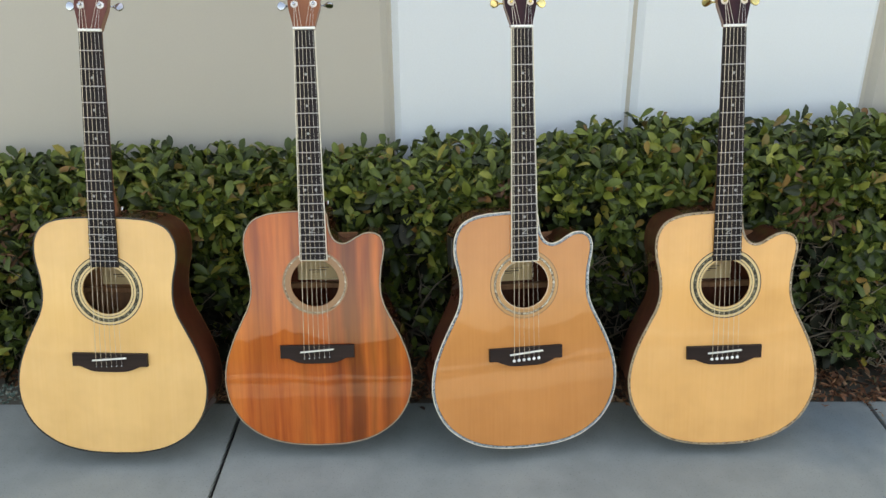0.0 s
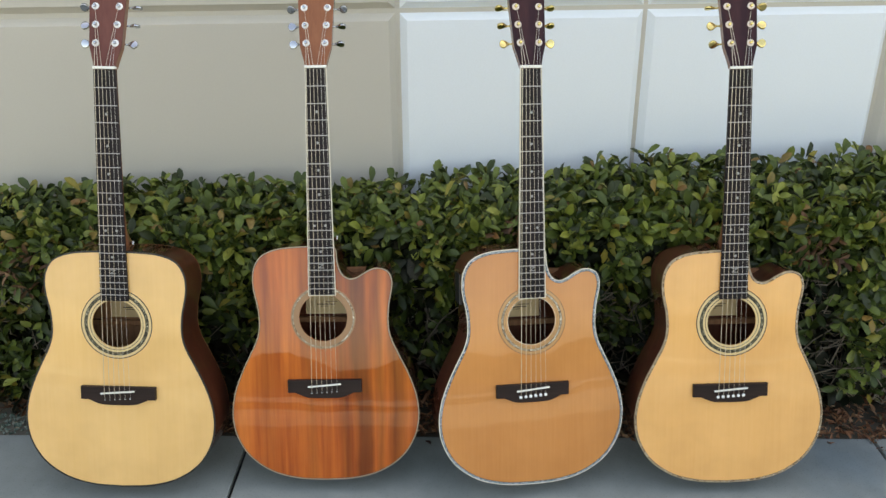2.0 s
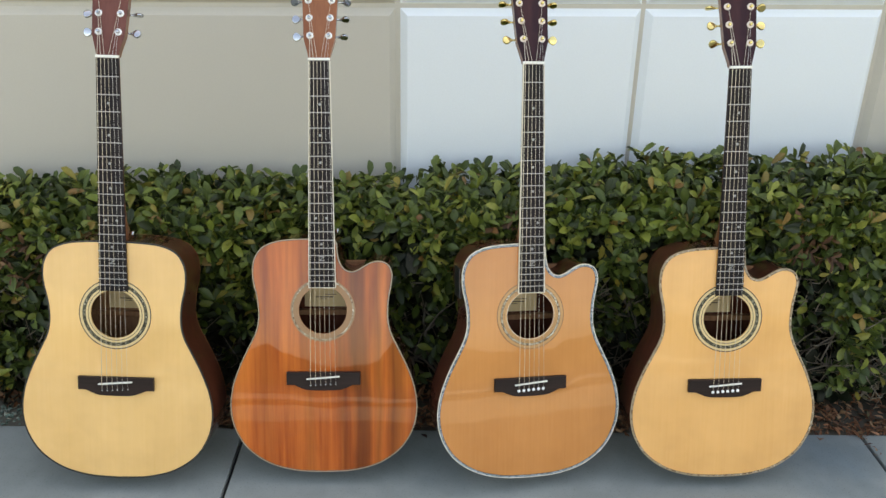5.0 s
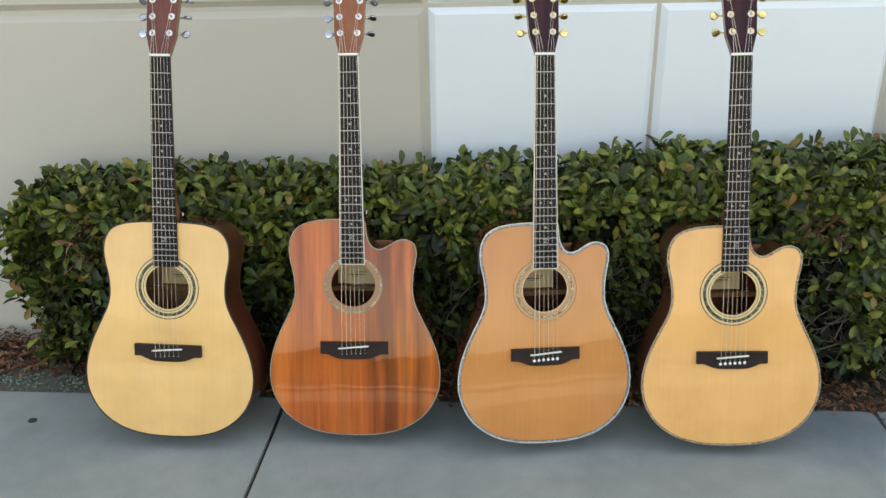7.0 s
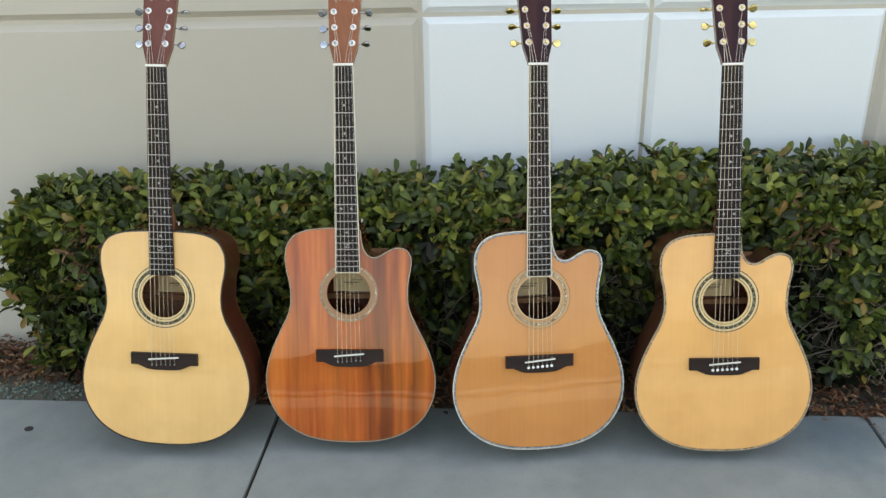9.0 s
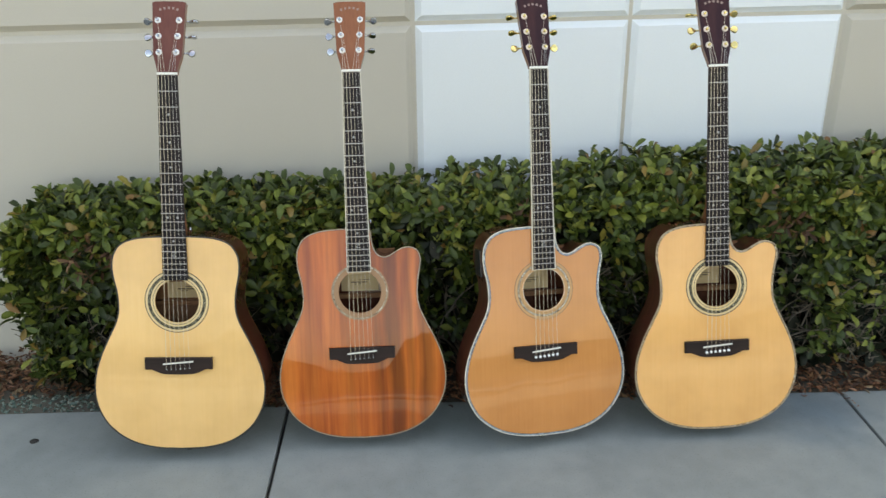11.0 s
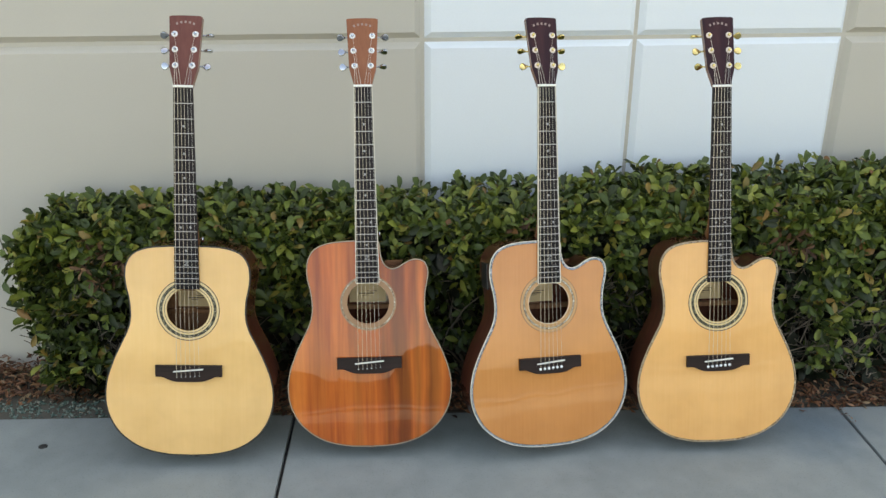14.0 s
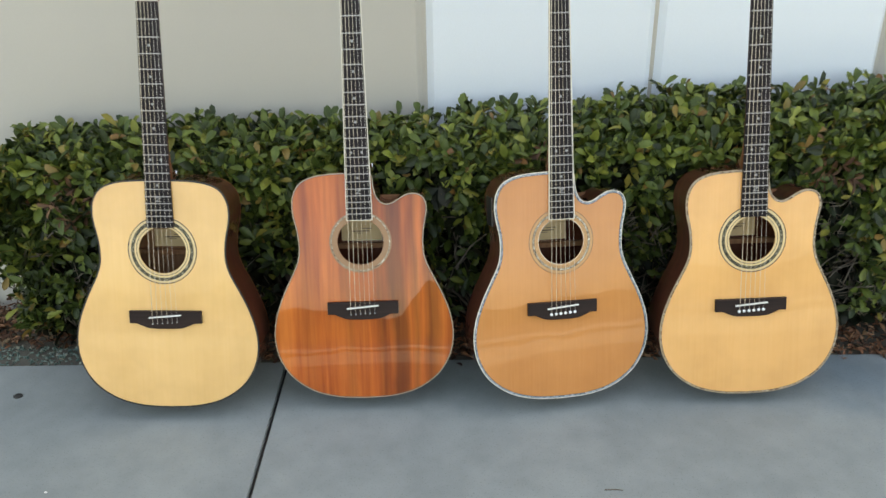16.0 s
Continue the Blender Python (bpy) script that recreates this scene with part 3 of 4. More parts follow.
    # strap peg on the heel, end pin at the tail, reaching the ground
    add("strap_peg", lathe(bmesh.new(), [(0.0028, 0.0), (0.003, 0.008), (0.0062, 0.010), (0.0062, 0.013), (0.003, 0.0145)], 14, Matrix.Translation((0.0175, 0.303, -0.030)) @ Matrix.Rotation(radians(90), 4, "Y")), metal, "", True)
    tail = pose_m @ Vector((0, -0.2061, -depth / 2))
    reach = max(0.006, tail.z / math.cos(l))
    add("end_pin", lathe(bmesh.new(), [(0.0055, -0.002), (0.005, reach * 0.5), (0.0072, reach * 0.75), (0.0072, reach * 0.95), (0.004, reach)], 16, Matrix.Translation((0, -0.2061, -depth / 2)) @ Matrix.Rotation(radians(90), 4, "X")), BLACK, "", True)
    if preamp:
        add("preamp_panel", box(bmesh.new(), -0.1448, -0.1385, 0.178, 0.240, -0.072, -0.024, 0.0015), BLACK, "black electronics panel on the side")
    return root


GUITARS = []
RING_A = [(0.0496, 0.0534, RING_CREAM, "cream ring"), (0.0534, 0.0546, BLACK, "thin black ring"), (0.0546, 0.0588, RING_CREAM, "cream ring"), (0.0588, 0.0598, BLACK, "thin black ring"), (0.0598, 0.0644, SHELL_DARK, "dark beaded shell ring"), (0.0644, 0.0656, BLACK, "thin black ring"), (0.0656, 0.0706, RING_CREAM, "cream ring"), (0.0706, 0.0724, BLACK, "thin black ring")]
RING_B = [(0.0496, 0.0612, RING_TAN, "grey-brown wooden ring"), (0.0612, 0.0640, SHELL_PALE, "pale shell ring"), (0.0640, 0.0668, RING_TAN, "grey-brown wooden ring")]
RING_C = [(0.0496, 0.0504, CREAM, "cream ring"), (0.0504, 0.0548, RING_PALE, "pale wooden ring"), (0.0548, 0.0556, RING_WOOD, "thin brown ring"), (0.0556, 0.0582, RING_PALE, "pale wooden ring"), (0.0582, 0.0590, RING_WOOD, "thin brown ring"), (0.0590, 0.0632, SHELL_PALE, "pale shell ring"), (0.0632, 0.0640, RING_WOOD, "thin brown ring"), (0.0640, 0.0695, RING_PALE, "pale wooden ring"), (0.0695, 0.0710, RING_WOOD, "thin brown ring")]
EDGE_DARK = [("binding", -0.0003, 0.0026, 0.0006, BLACK, "thin black edge binding")]
EDGE_PALE = [("binding", -0.0003, 0.0018, 0.0006, GREY_BIND, "pale edge binding"), ("purfling", 0.0018, 0.0025, 0.0005, BLACK, "thin dark line")]
EDGE_SHELL = [("binding", -0.0003, 0.0012, 0.0006, CREAM, "pale edge binding"), ("purfling", 0.0012, 0.0052, 0.0007, SHELL, "abalone shell purfling"), ("purfling", 0.0052, 0.0058, 0.0006, BLACK, "thin black line")]
EDGE_WARM = [("binding", -0.0003, 0.0012, 0.0006, GREY_BIND, "pale edge binding"), ("purfling", 0.0012, 0.0038, 0.0007, SHELL_WARM, "pale shell purfling"), ("purfling", 0.0038, 0.0044, 0.0006, RING_WOOD, "thin brown line")]
guitar((-0.6758, 1.4849, 0.2343), 14.81, 0.81, -1.07, False, 0.112, SPRUCE_PALE, SIDE_RED, HEAD_BROWN, CHROME, EDGE_DARK, RING_A, False, (0.0022, BLACK), False, "pale spruce acoustic guitar with black binding leaning on hedge")
guitar((-0.2600, 1.5283, 0.2294), 16.55, 1.69, 0.42, True, 0.103, KOA, SIDE_RED, HEAD_RED, CHROME, EDGE_PALE, RING_B, True, (0.0026, BLACK), False, "glossy striped red-brown cutaway acoustic guitar leaning on hedge")
guitar((0.1693, 1.5213, 0.2321), 16.12, 11.06, -1.64, True, 0.103, CEDAR, SIDE_DARK, HEAD_DARK, GOLD, EDGE_SHELL, RING_C, True, (0.0036, PEARL), True, "honey-brown cutaway acoustic guitar with abalone edge and gold tuners")
guitar((0.5775, 1.5389, 0.2270), 14.12, 2.02, 1.16, True, 0.103, SPRUCE_WARM, SIDE_DARK, HEAD_DARK, GOLD, EDGE_WARM, RING_A, False, (0.0036, PEARL), False, "golden spruce cutaway acoustic guitar with shell edge, gold tuners")

# ---- ground, pavement, bed and wall, turned a little against the guitars' row ----
YAW = radians(1.05)
PLACE = Matrix.Translation((0, 1.673, 0)) @ Matrix.Rotation(YAW, 4, "Z")


def placed(ob):
    ob.matrix_world = PLACE
    return ob


ground = placed(part("ground", box(bmesh.new(), -400, 400, -400, 400, -0.5, -0.06), ASPHALT, None, "dark asphalt ground reaching to the horizon"))
tagged(ground, category="ground", kind="structure")
pavement = placed(part("pavement", box(bmesh.new(), -7.0, 7.0, -4.63, -0.004, -0.055, -0.012), JOINT, None, "grey concrete pavement slabs with dark dirt-filled joints"))
tagged(pavement, category="pavement", kind="structure")
slab = None
for row in range(3):
    for i in range(-4, 5):
        x0 = -0.4705 + 1.447 * i
        y1 = -1.53 * row
        if slab is None:
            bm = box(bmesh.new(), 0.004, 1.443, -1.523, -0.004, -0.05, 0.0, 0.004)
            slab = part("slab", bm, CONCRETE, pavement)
            slab.matrix_basis = Matrix.Translation((x0, y1, 0))
        else:
            again(slab, Matrix.Translation((x0, y1, 0)))
# small marks on the slabs
bm = lathe(bmesh.new(), [(0.011, 0.0002), (0.0105, 0.0022), (0.006, 0.0035)], 14, Matrix.Diagonal((1, 0.85, 1, 1)))
dot = tagged(part("tar_spot", bm, JOINT, None, smooth=True), "small round dark spot stuck on the pavement", "spot")
dot.location = (-1.068, 1.522, 0)

bed = placed(part("soil_bed", box(bmesh.new(), -7.0, 7.0, 0.0, 1.1, -0.056, -0.006), SOIL, None, "bare brown soil strip between pavement and wall"))
tagged(bed, category="soil", kind="structure")

WALL_Y = 0.0
WALL = Matrix.Translation((0, 2.062, 0)) @ Matrix.Rotation(radians(6.3), 4, "Z")
wall = (part("wall_north", box(bmesh.new(), -7.0, 7.0, WALL_Y + 0.016, WALL_Y + 0.30, -0.05, 4.2), STUCCO_BEIGE, None, "beige and white stucco wall with bevelled panels"))
tagged(wall, category="wall", kind="structure")
wall.matrix_world = WALL


def panel(x0, x1, z0, z1, material):
    """A wall panel whose rim falls back in a wide chamfer."""
    bm = bmesh.new()
    box(bm, x0 + 0.0003, x1 - 0.0003, WALL_Y, WALL_Y + 0.045, z0 + 0.0003, z1 - 0.0003)
    es = [e for e in bm.edges if all(abs(v.co.y - WALL_Y) < 1e-5 for v in e.verts)]
    bmesh.ops.bevel(bm, geom=es, offset=0.021, segments=1, affect="EDGES")
    ob = part("panel", bm, material, wall)
    return ob


JX = [-7.0, -0.134, 0.456, 1.070, 7.0]
for (x0, x1), material in zip(zip(JX, JX[1:]), (STUCCO_BEIGE, STUCCO_WHITE, STUCCO_WHITE, STUCCO_BEIGE)):
    for z0, z1 in ((-0.05, 0.910), (0.910, 1.90), (1.90, 2.88), (2.88, 4.2)):
        panel(x0, x1, z0, z1, material)

# ---- hedge ----
rng = np.random.default_rng(7)
LEAF_V = np.array([(0, 0, 0), (0.20, 0.28, 0.05), (0, 0.30, -0.03), (-0.20, 0.28, 0.05), (0.36, 0.60, 0.06), (0, 0.62, -0.05), (-0.36, 0.60, 0.06), (0.28, 0.88, 0.0), (0, 0.90, -0.12), (-0.28, 0.88, 0.0), (0, 1.02, -0.17)])
LEAF_F = np.array([(0, 1, 2), (0, 2, 3), (1, 4, 5), (1, 5, 2), (2, 5, 6), (2, 6, 3), (4, 7, 8), (4, 8, 5), (5, 8, 9), (5, 9, 6), (7, 10, 8), (8, 10, 9)])
LEAF_V[:, 0] *= 0.62


def wall_at(s):
    return 0.385 + 0.09 * s


def top_height(s):
    return np.interp(s, [-1.2, -1.05, -0.3, 0.2, 0.5, 1.3, 2.2], [0.45, 0.53, 0.52, 0.538, 0.558, 0.562, 0.575])


def front_of(s, z):
    f = np.interp(s, [-1.2, -0.95, 0.0, 0.5, 1.0, 2.2], [0.09, 0.03, 0.03, 0.03, 0.03, 0.03])
    hollow = np.interp(s, [-0.95, -0.75, 0.7, 0.9, 2.2], [0.0, 0.055, 0.055, 0.01, 0.0])
    return f + hollow * np.clip((0.43 - z) / 0.13, 0, 1) + 0.04 * np.clip((0.14 - z) / 0.14, 0, 1)


def lumps(p, k):
    return np.array([noise.noise(Vector(q) * k) for q in p])


def clear_of_guitars(p, body, neck):
    """Which of the places (in the world) keep clear of every guitar."""
    ok = np.ones(len(p), bool)
    for inv, depth in GUITARS:
        a = np.array(inv)
        q = p @ a[:3, :3].T + a[:3, 3]
        inside = (np.abs(q[:, 0]) < 0.20 + body) & (q[:, 1] > -0.22 - body) & (q[:, 1] < 0.29 + body) & (q[:, 2] > -depth - body)
        stem = (np.abs(q[:, 0]) < 0.035 + neck) & (q[:, 1] > 0.2) & (q[:, 1] < 0.85) & (q[:, 2] > -0.03 - neck)
        ok &= ~(inside | stem)
    return ok


def to_world(p):
    a = np.array(PLACE)
    return p @ a[:3, :3].T + a[:3, 3]


def shoots(count, deep, zmin=0.05):
    """Twig ends over the hedge's front, top and free end: places and outward axes, in the bed's frame."""
    P, A = [], []
    for _ in range(count):
        side = rng.random()
        s = rng.uniform(-1.15, 2.1)
        h = top_height(s)
        if side < 0.60:
            z = zmin + (h - zmin) * rng.random() ** 0.85
            y = front_of(s, z)
            a = (0, -1, 0.55)
            d = rng.exponential(deep)
            q = (s, y + d, z)
        elif side < 0.93:
            y = rng.uniform(front_of(s, h), wall_at(s) - 0.05)
            q = (s, y, h - rng.exponential(deep))
            a = (0, -0.25, 1)
        else:
            z = rng.uniform(zmin, top_height(-1.15))
            q = (-1.15 + 0.05 * max(0.0, 0.3 - z) / 0.3 + rng.exponential(deep), rng.uniform(0.03, wall_at(-1.2) - 0.04), z)
            a = (-1, -0.35, 0.5)
        P.append(q)
        A.append(a)
    P, A = np.array(P), np.array(A, float)
    out = A / np.linalg.norm(A, axis=1)[:, None]
    P += out * (0.035 * lumps(P, 5.0) + 0.02 * lumps(P + 9, 14.0))[:, None]
    # round off the front upper rim
    over = np.clip((P[:, 2] - top_height(P[:, 0]) + 0.07) / 0.07, 0, 1.3) * np.clip((front_of(P[:, 0], P[:, 2]) + 0.09 - P[:, 1]) / 0.09, 0, 1.3)
    P[:, 2] -= 0.035 * over
    A = out + rng.normal(0, 0.38, P.shape)
    A /= np.linalg.norm(A, axis=1)[:, None]
    return P, A


def leaves_of(P, A, per, size, droop=0.0):
    """Leaves in whorls round twig ends: their base, direction, upper side and length."""
    B, D, N, L = [], [], [], []
    for p, a in zip(P, A):
        ref = np.array((0, 0, 1.0)) if abs(a[2]) < 0.9 else np.array((1.0, 0, 0))
        e1 = np.cross(a, ref)
        e1 /= np.linalg.norm(e1)
        e2 = np.cross(a, e1)
        k = rng.integers(per[0], per[1] + 1)
        phase = rng.uniform(0, 6.28)
        for i in range(k):
            ang = phase + 2.4 * i + rng.normal(0, 0.25)
            open_ = radians(rng.uniform(28, 85))
            r = math.cos(ang) * e1 + math.sin(ang) * e2
            d = math.cos(open_) * a + math.sin(open_) * r
            nn = math.sin(open_) * a - math.cos(open_) * r
            nn = nn + rng.normal(0, 0.18, 3)
            d = d - np.array((0, 0, droop))
            B.append(p - a * 0.006 * i + rng.normal(0, 0.002, 3))
            D.append(d / np.linalg.norm(d))
            N.append(nn)
            L.append(rng.uniform(*size))
    return np.array(B), np.array(D), np.array(N), np.array(L)


def leaf_frames(D, N):
    X = np.cross(D, N)
    X /= np.linalg.norm(X, axis=1)[:, None]
    return X, np.cross(X, D)


def leaf_mesh(name, B, D, N, L, material, parent, label, wide=1.0):
    X, Z = leaf_frames(D, N)
    T = LEAF_V * np.array((wide, 1, 1))
    V = B[:, None] + L[:, None, None] * (T[None, :, :1] * X[:, None] + T[None, :, 1:2] * D[:, None] + T[None, :, 2:] * Z[:, None])
    F = (np.arange(len(B)) * len(LEAF_V))[:, None, None] + LEAF_F[None]
    me = bpy.data.meshes.new(name)
    me.from_pydata(V.reshape(-1, 3).tolist(), [], F.reshape(-1, 3).tolist())
    me.polygons.foreach_set("use_smooth", np.ones(len(me.polygons), bool))
    me.materials.append(material)
    ob = new(name, me)
    ob.parent = parent
    return tagged(ob, label, kind="stuff")


hedge = new("hedge")
hedge.matrix_world = PLACE
tagged(hedge, "dense clipped evergreen hedge with glossy oval green leaves", "hedge")

# woody stems and bare twigs
V, F = [], []
for i in range(26):
    s = -1.12 + i * 0.125 + rng.uniform(-0.03, 0.03)
    base = Vector((s, rng.uniform(0.14, 0.24), -0.01))
    for j in range(7):
        z = rng.uniform(0.12, 0.46)
        tip_y = rng.uniform(front_of(s, z) + 0.03, 0.26)
        a = base + Vector((rng.uniform(-0.02, 0.02), rng.uniform(-0.02, 0.02), 0))
        b = Vector((s + rng.normal(0, 0.06), (base.y + tip_y) / 2 + rng.normal(0, 0.02), z * 0.55))
        c = Vector((s + rng.normal(0, 0.12), tip_y, z))
        path = spline([a, b, c], 3)
        w = to_world(np.array([tuple(q) for q in path]))
        if not clear_of_guitars(w, 0.012, 0.02).all():
            continue
        for k, (p, q) in enumerate(zip(path, path[1:])):
            r = 0.0052 - 0.0007 * k
            tube(V, F, p, q, r, r - 0.0007, 5)
for i in range(900):
    s = rng.uniform(-1.15, 2.0)
    z = rng.uniform(0.04, 0.38)
    y = front_of(s, z) + rng.uniform(0.0, 0.05)
    a = Vector((s, y + 0.05, z))
    b = a + Vector((rng.normal(0, 0.05), -0.035 + rng.normal(0, 0.015), rng.normal(0.02, 0.04)))
    c = b + Vector((rng.normal(0, 0.04), rng.normal(0, 0.012), rng.normal(0.02, 0.03)))
    w = to_world(np.array([tuple(a), tuple(b), tuple(c)]))
    if clear_of_guitars(w, 0.012, 0.02).all():
        tube(V, F, a, b, 0.0020, 0.0016)
        tube(V, F, b, c, 0.0016, 0.0009)
# longer forked dead twigs in the open lower part
for i in range(290):
    s = rng.choice((rng.uniform(0.7, 1.9), rng.uniform(-0.9, 1.9), rng.uniform(-1.1, -0.75)), p=(0.45, 0.42, 0.13))
    z = rng.uniform(0.02, 0.34)
    a = Vector((s, front_of(s, z) + rng.uniform(0.02, 0.08), z))
    turn = rng.uniform(-1.0, 1.0) + (0.0 if rng.random() < 0.6 else 1.3)
    way = Vector((math.sin(turn), rng.normal(-0.25, 0.2), math.cos(turn))) * rng.uniform(0.025, 0.05)
    pts = [a]
    for k in range(3):
        pts.append(pts[-1] + way + Vector((rng.normal(0, 0.014), rng.normal(0, 0.008), rng.normal(0, 0.014))))
    fork = pts[2] + Vector((-way.z, way.y, way.x)) * rng.choice((-0.8, 0.8))
    w = to_world(np.array([tuple(q) for q in pts + [fork]]))
    if clear_of_guitars(w, 0.012, 0.02).all() and w[:, 2].min() > 0.004:
        r = rng.uniform(0.0013, 0.0024)
        for k in range(3):
            tube(V, F, pts[k], pts[k + 1], r - 0.00025 * k, r - 0.00025 * (k + 1))
        tube(V, F, pts[2], fork, r - 0.0005, 0.0006)
me = bpy.data.meshes.new("twig_growth")
me.from_pydata(V, [], F)
me.polygons.foreach_set("use_smooth", np.ones(len(F), bool))
me.materials.append(BARK)
twigs = new("twig_growth", me)
twigs.parent = hedge
tagged(twigs, "bare grey twigs and stems", kind="stuff")

# inner leaves coloured dark as the hedge's inner shade, then the leafy surface
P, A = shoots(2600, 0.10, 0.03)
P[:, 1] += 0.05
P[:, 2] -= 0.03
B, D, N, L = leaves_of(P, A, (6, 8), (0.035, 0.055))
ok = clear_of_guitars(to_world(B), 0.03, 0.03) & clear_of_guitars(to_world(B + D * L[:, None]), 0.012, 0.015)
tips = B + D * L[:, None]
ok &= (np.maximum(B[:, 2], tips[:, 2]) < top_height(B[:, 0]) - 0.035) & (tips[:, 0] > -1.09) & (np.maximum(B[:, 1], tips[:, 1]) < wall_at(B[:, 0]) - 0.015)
leaf_mesh("inner_foliage", B[ok], D[ok], N[ok], L[ok], INNER_SHADE, hedge, "inner leaves with the hedge's shade put into their dark colour", 1.2)
P, A = shoots(7400, 0.045)
# gaps: patches with fewer shoots, more of them low down
open_low = np.interp(P[:, 0], [-1.0, -0.8, 0.7, 0.9], [0.0, 0.9, 0.9, 0.8])
thin = np.clip(0.26 + 0.9 * lumps(P + 4, 9.0) - 1.5 * (P[:, 2] - 0.34) + 1.6 * open_low * np.clip(0.33 - P[:, 2], 0, 1), 0, 0.94)
keep = rng.random(len(P)) > thin
P, A = P[keep], A[keep]
B, D, N, L = leaves_of(P, A, (5, 8), (0.021, 0.046))
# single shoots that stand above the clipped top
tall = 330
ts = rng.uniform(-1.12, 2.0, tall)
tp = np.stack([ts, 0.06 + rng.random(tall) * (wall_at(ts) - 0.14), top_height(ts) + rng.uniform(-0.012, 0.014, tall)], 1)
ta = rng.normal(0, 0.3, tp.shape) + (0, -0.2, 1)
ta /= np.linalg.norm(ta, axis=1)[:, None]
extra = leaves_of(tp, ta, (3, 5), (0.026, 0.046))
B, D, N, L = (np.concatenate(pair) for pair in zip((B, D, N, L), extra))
ok = clear_of_guitars(to_world(B), 0.014, 0.02) & clear_of_guitars(to_world(B + D * L[:, None]), 0.006, 0.008) & (B[:, 1] + D[:, 1] * L < wall_at(B[:, 0]) - 0.012) & (B[:, 1] < wall_at(B[:, 0]) - 0.012) & (B[:, 2] + D[:, 2] * L > 0.01)
B, D, N, L = B[ok], D[ok], N[ok], L[ok]
# leaves in the open between the second and third guitar and on the rim are singled out
near = np.flatnonzero((B[:, 0] > -0.25) & (B[:, 0] < 0.25) & (B[:, 1] < front_of(B[:, 0], B[:, 2]) + 0.03))[:300]
rest = np.ones(len(B), bool)
rest[near] = False
# part of the leaves near the top get the colour with light painted in
top_lit = rest & (B[:, 2] > top_height(B[:, 0]) - 0.11) & (rng.random(len(B)) < 0.42)
leaf_mesh("young_foliage", B[top_lit], D[top_lit], N[top_lit], L[top_lit], TOP_LIT, hedge, "yellow-green top leaves with light from above put into their colour")
rest &= ~top_lit
leaf_mesh("foliage", B[rest], D[rest], N[rest], L[rest], LEAF, hedge, "glossy oval green leaves")
me = bpy.data.meshes.new("leaf")
me.from_pydata(LEAF_V.tolist(), [], LEAF_F.tolist())
me.polygons.foreach_set("use_smooth", np.ones(len(me.polygons), bool))
me.materials.append(LEAF_ONE)
X, Z = leaf_frames(D, N)
for i in near:
    o = new("leaf", me)
    o.parent = hedge
    k = float(L[i])
    o.matrix_basis = Matrix(((X[i][0] * k, D[i][0] * k, Z[i][0] * k, B[i][0]), (X[i][1] * k, D[i][1] * k, Z[i][1] * k, B[i][1]), (X[i][2] * k, D[i][2] * k, Z[i][2] * k, B[i][2]), (0, 0, 0, 1)))

# withered clumps in the hedge
for cx, cz, count in ((0.80, 0.47, 12), (-0.93, 0.41, 14), (0.12, 0.49, 5)):
    P = np.stack([rng.normal(cx, 0.028, count), np.full(count, float(front_of(cx, cz))) + rng.normal(0.0, 0.012, count), rng.normal(cz, 0.035, count)], 1)
    A = rng.normal(0, 0.4, P.shape) + (0, -1, 0.2)
    A /= np.linalg.norm(A, axis=1)[:, None]
    B, D, N, L = leaves_of(P, A, (3, 5), (0.018, 0.036), 0.3)
    ok = clear_of_guitars(to_world(B), 0.014, 0.02) & clear_of_guitars(to_world(B + D * L[:, None]), 0.006, 0.008)
    leaf_mesh("withered_leaves", B[ok], D[ok], N[ok], L[ok], WITHERED, hedge, "curled brown withered leaves", 0.7)

# dry leaves on the soil, heaped towards the wall
n_dry = 13000
sx = rng.uniform(-2.2, 2.3, n_dry)
fy_ = np.where(sx < -0.9, rng.random(n_dry) ** 0.8, rng.random(n_dry) ** 1.7)
low = np.where(sx < -0.9, 0.075, 0.004)
q = np.stack([sx, low + fy_ * (wall_at(sx) - low - 0.02), rng.random(n_dry) * (0.008 + 0.05 * fy_)], 1)
q[:, 1] -= 0.03 * (rng.random(n_dry) < 0.03)
# crumbs blown along a slab joint
q[:26, 0], q[:26, 1], q[:26, 2] = rng.normal(0.979, 0.006, 26), -0.004 - rng.exponential(0.035, 26), 0.003
d = rng.normal(0, 1, q.shape) * (1, 1, 0.35)
d /= np.linalg.norm(d, axis=1)[:, None]
nn = rng.normal(0, 0.5, q.shape) + (0, 0, 1)
size = rng.uniform(0.010, 0.028, n_dry)
size[:26] *= 0.4
litter = leaf_mesh("leaf_litter", q, d, nn, size, DEAD, None, "dry brown fallen leaves on the soil", 0.8)
litter.matrix_world = PLACE
tagged(litter, category="leaves")

# grey-green gravel at the bed's open end
n_peb = 900
octa = np.array([(1, 0, 0), (0, 1, 0), (-1, 0, 0), (0, -1, 0), (0, 0, 0.7), (0, 0, -0.7)], float)
octf = np.array([(0, 1, 4), (1, 2, 4), (2, 3, 4), (3, 0, 4), (1, 0, 5), (2, 1, 5), (3, 2, 5), (0, 3, 5)])
c = np.stack([rng.uniform(-1.9, -0.93, n_peb), 0.004 + 0.085 * rng.random(n_peb), np.full(n_peb, -0.004)], 1)
v = c[:, None] + rng.uniform(0.0025, 0.006, n_peb)[:, None, None] * (octa[None] + rng.normal(0, 0.25, (n_peb, 6, 3)))
me = bpy.data.meshes.new("gravel")
me.from_pydata(v.reshape(-1, 3).tolist(), [], ((np.arange(n_peb) * 6)[:, None, None] + octf[None]).reshape(-1, 3).tolist())
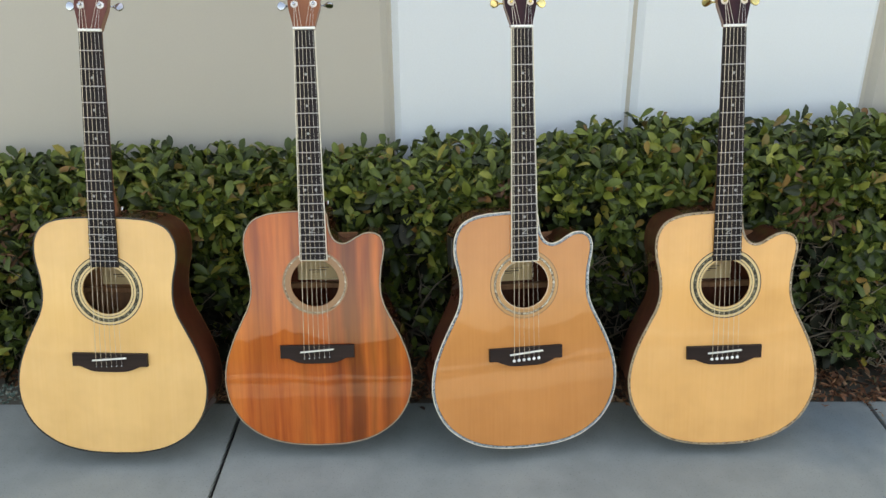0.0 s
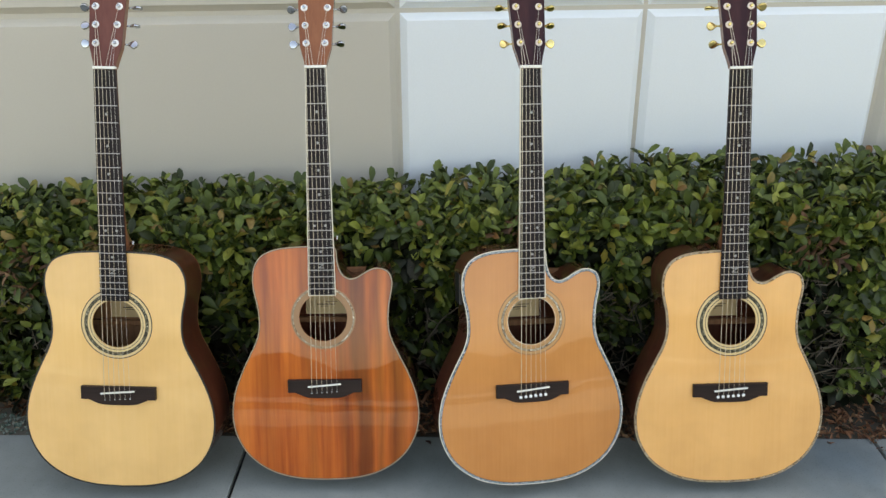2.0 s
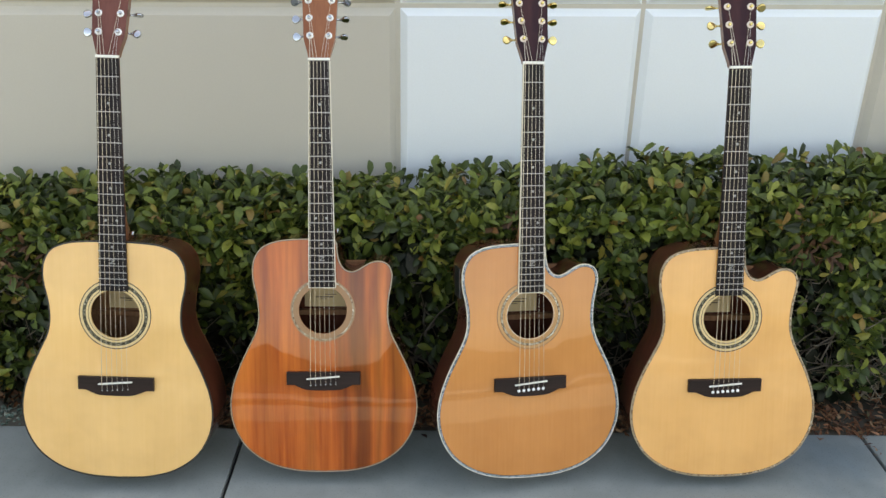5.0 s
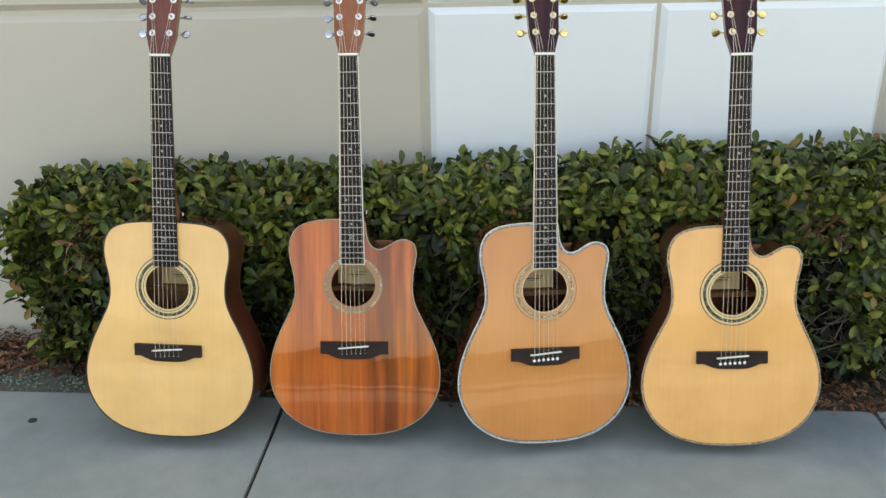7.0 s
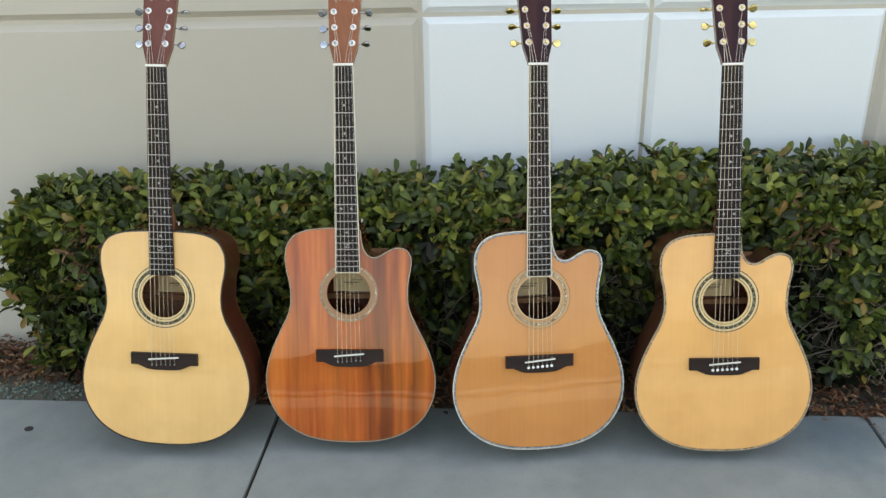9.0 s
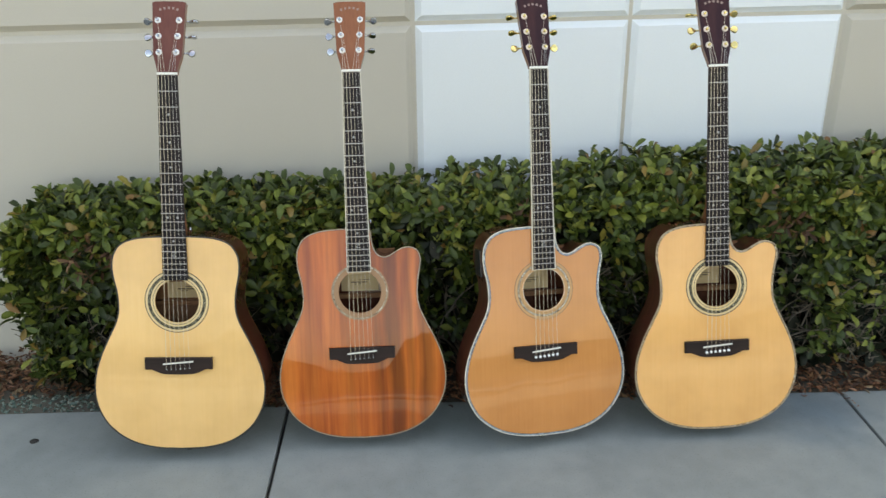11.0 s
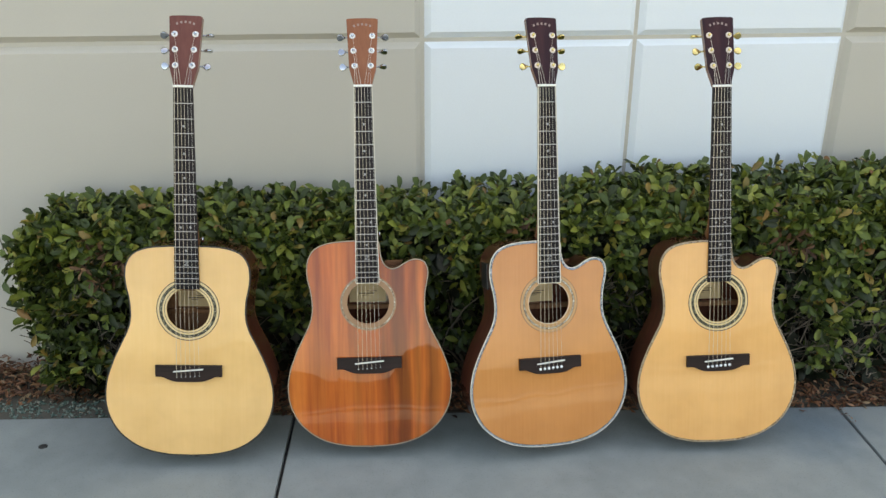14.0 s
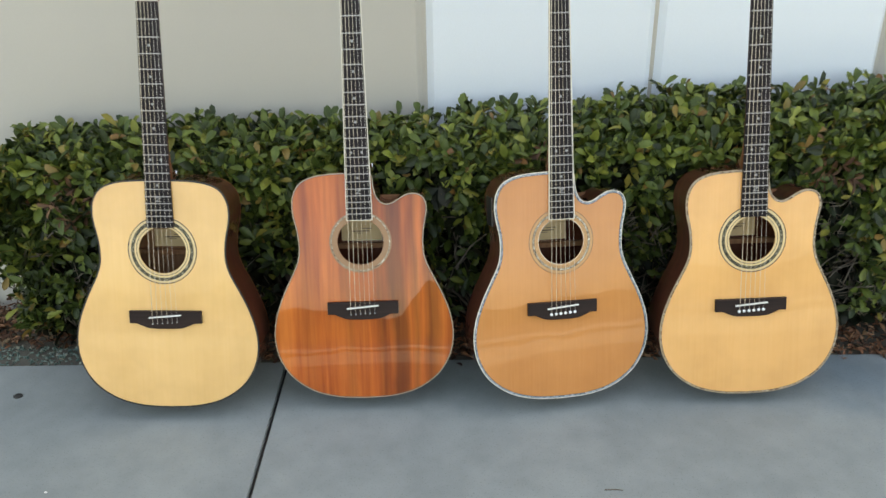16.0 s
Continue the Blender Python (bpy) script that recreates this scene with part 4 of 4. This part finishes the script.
me.materials.append(leafy("grey_green_gravel", True, [(0, (0.06, 0.10, 0.09)), (0.5, (0.13, 0.19, 0.17)), (0.9, (0.24, 0.28, 0.25)), (1, (0.3, 0.26, 0.2))], 0.8))
gravel = tagged(new("gravel", me), "fine grey-green gravel on the soil strip", "gravel", kind="stuff")
gravel.matrix_world = PLACE

# a short dry stalk on the pavement
bm = rod(bmesh.new(), (-0.017, 0, 0.0016), (0.004, 0.001, 0.0014), 0.0014, 0.0012, 6)
rod(bm, (0.004, 0.001, 0.0014), (0.018, -0.001, 0.0012), 0.0012, 0.0008, 6)
stalk = tagged(part("dry_stalk", bm, BARK, None, smooth=True), "short thin grey dry stalk on the pavement", "stalk")
stalk.location = (0.246, 1.21, 0)

# light flecks on the slabs
for place, size in (((1.042, 1.345, 0), 0.0045), ((-0.865, 1.205, 0), 0.003)):
    bm = lathe(bmesh.new(), [(size, 0.0002), (size * 0.9, 0.001), (size * 0.4, 0.0016)], 7, Matrix.Diagonal((1.2, 0.8, 1, 1)))
    fleck = tagged(part("paper_fleck", bm, BONE, None), "tiny white fleck lying on the pavement", "litter")
    fleck.location = place

# sunlit pavement across the way and wooded rise behind the viewer, which the lacquer mirrors
far = part("far_pavement", box(bmesh.new(), -60, 60, -9.0, -6.4, -0.058, -0.03, 0.01), CONCRETE, None, "sunlit concrete pavement across the way")
tagged(far, category="pavement", kind="structure")
bm = bmesh.new()
rows = [[], []]
for i in range(481):
    a = math.pi * (1.0 + i / 480)
    r = 70.0
    east = math.degrees(a - 1.5 * math.pi)
    clump = 0.35 * math.exp(-((east + 10.0) / 3.0) ** 2) + math.exp(-((east - 5.5) / 4.0) ** 4)
    h = 3.6 + 5.5 * clump + 1.6 * noise.noise(Vector((i * 0.03, 3.1, 0)))
    h += (0.5 + 1.3 * clump) * noise.noise(Vector((i * 0.22, 8.1, 0))) + 0.4 * noise.noise(Vector((i * 0.8, 1.1, 0)))
    rows[0].append(bm.verts.new((r * math.cos(a), r * math.sin(a), -0.5)))
    rows[1].append(bm.verts.new((1.25 * r * math.cos(a), 1.25 * r * math.sin(a), h)))
for i in range(480):
    bm.faces.new((rows[0][i], rows[0][i + 1], rows[1][i + 1], rows[1][i]))
tagged(part("backdrop", bm, HILLS, None, "dark green wooded rise on the horizon", True), category="hills", kind="structure")
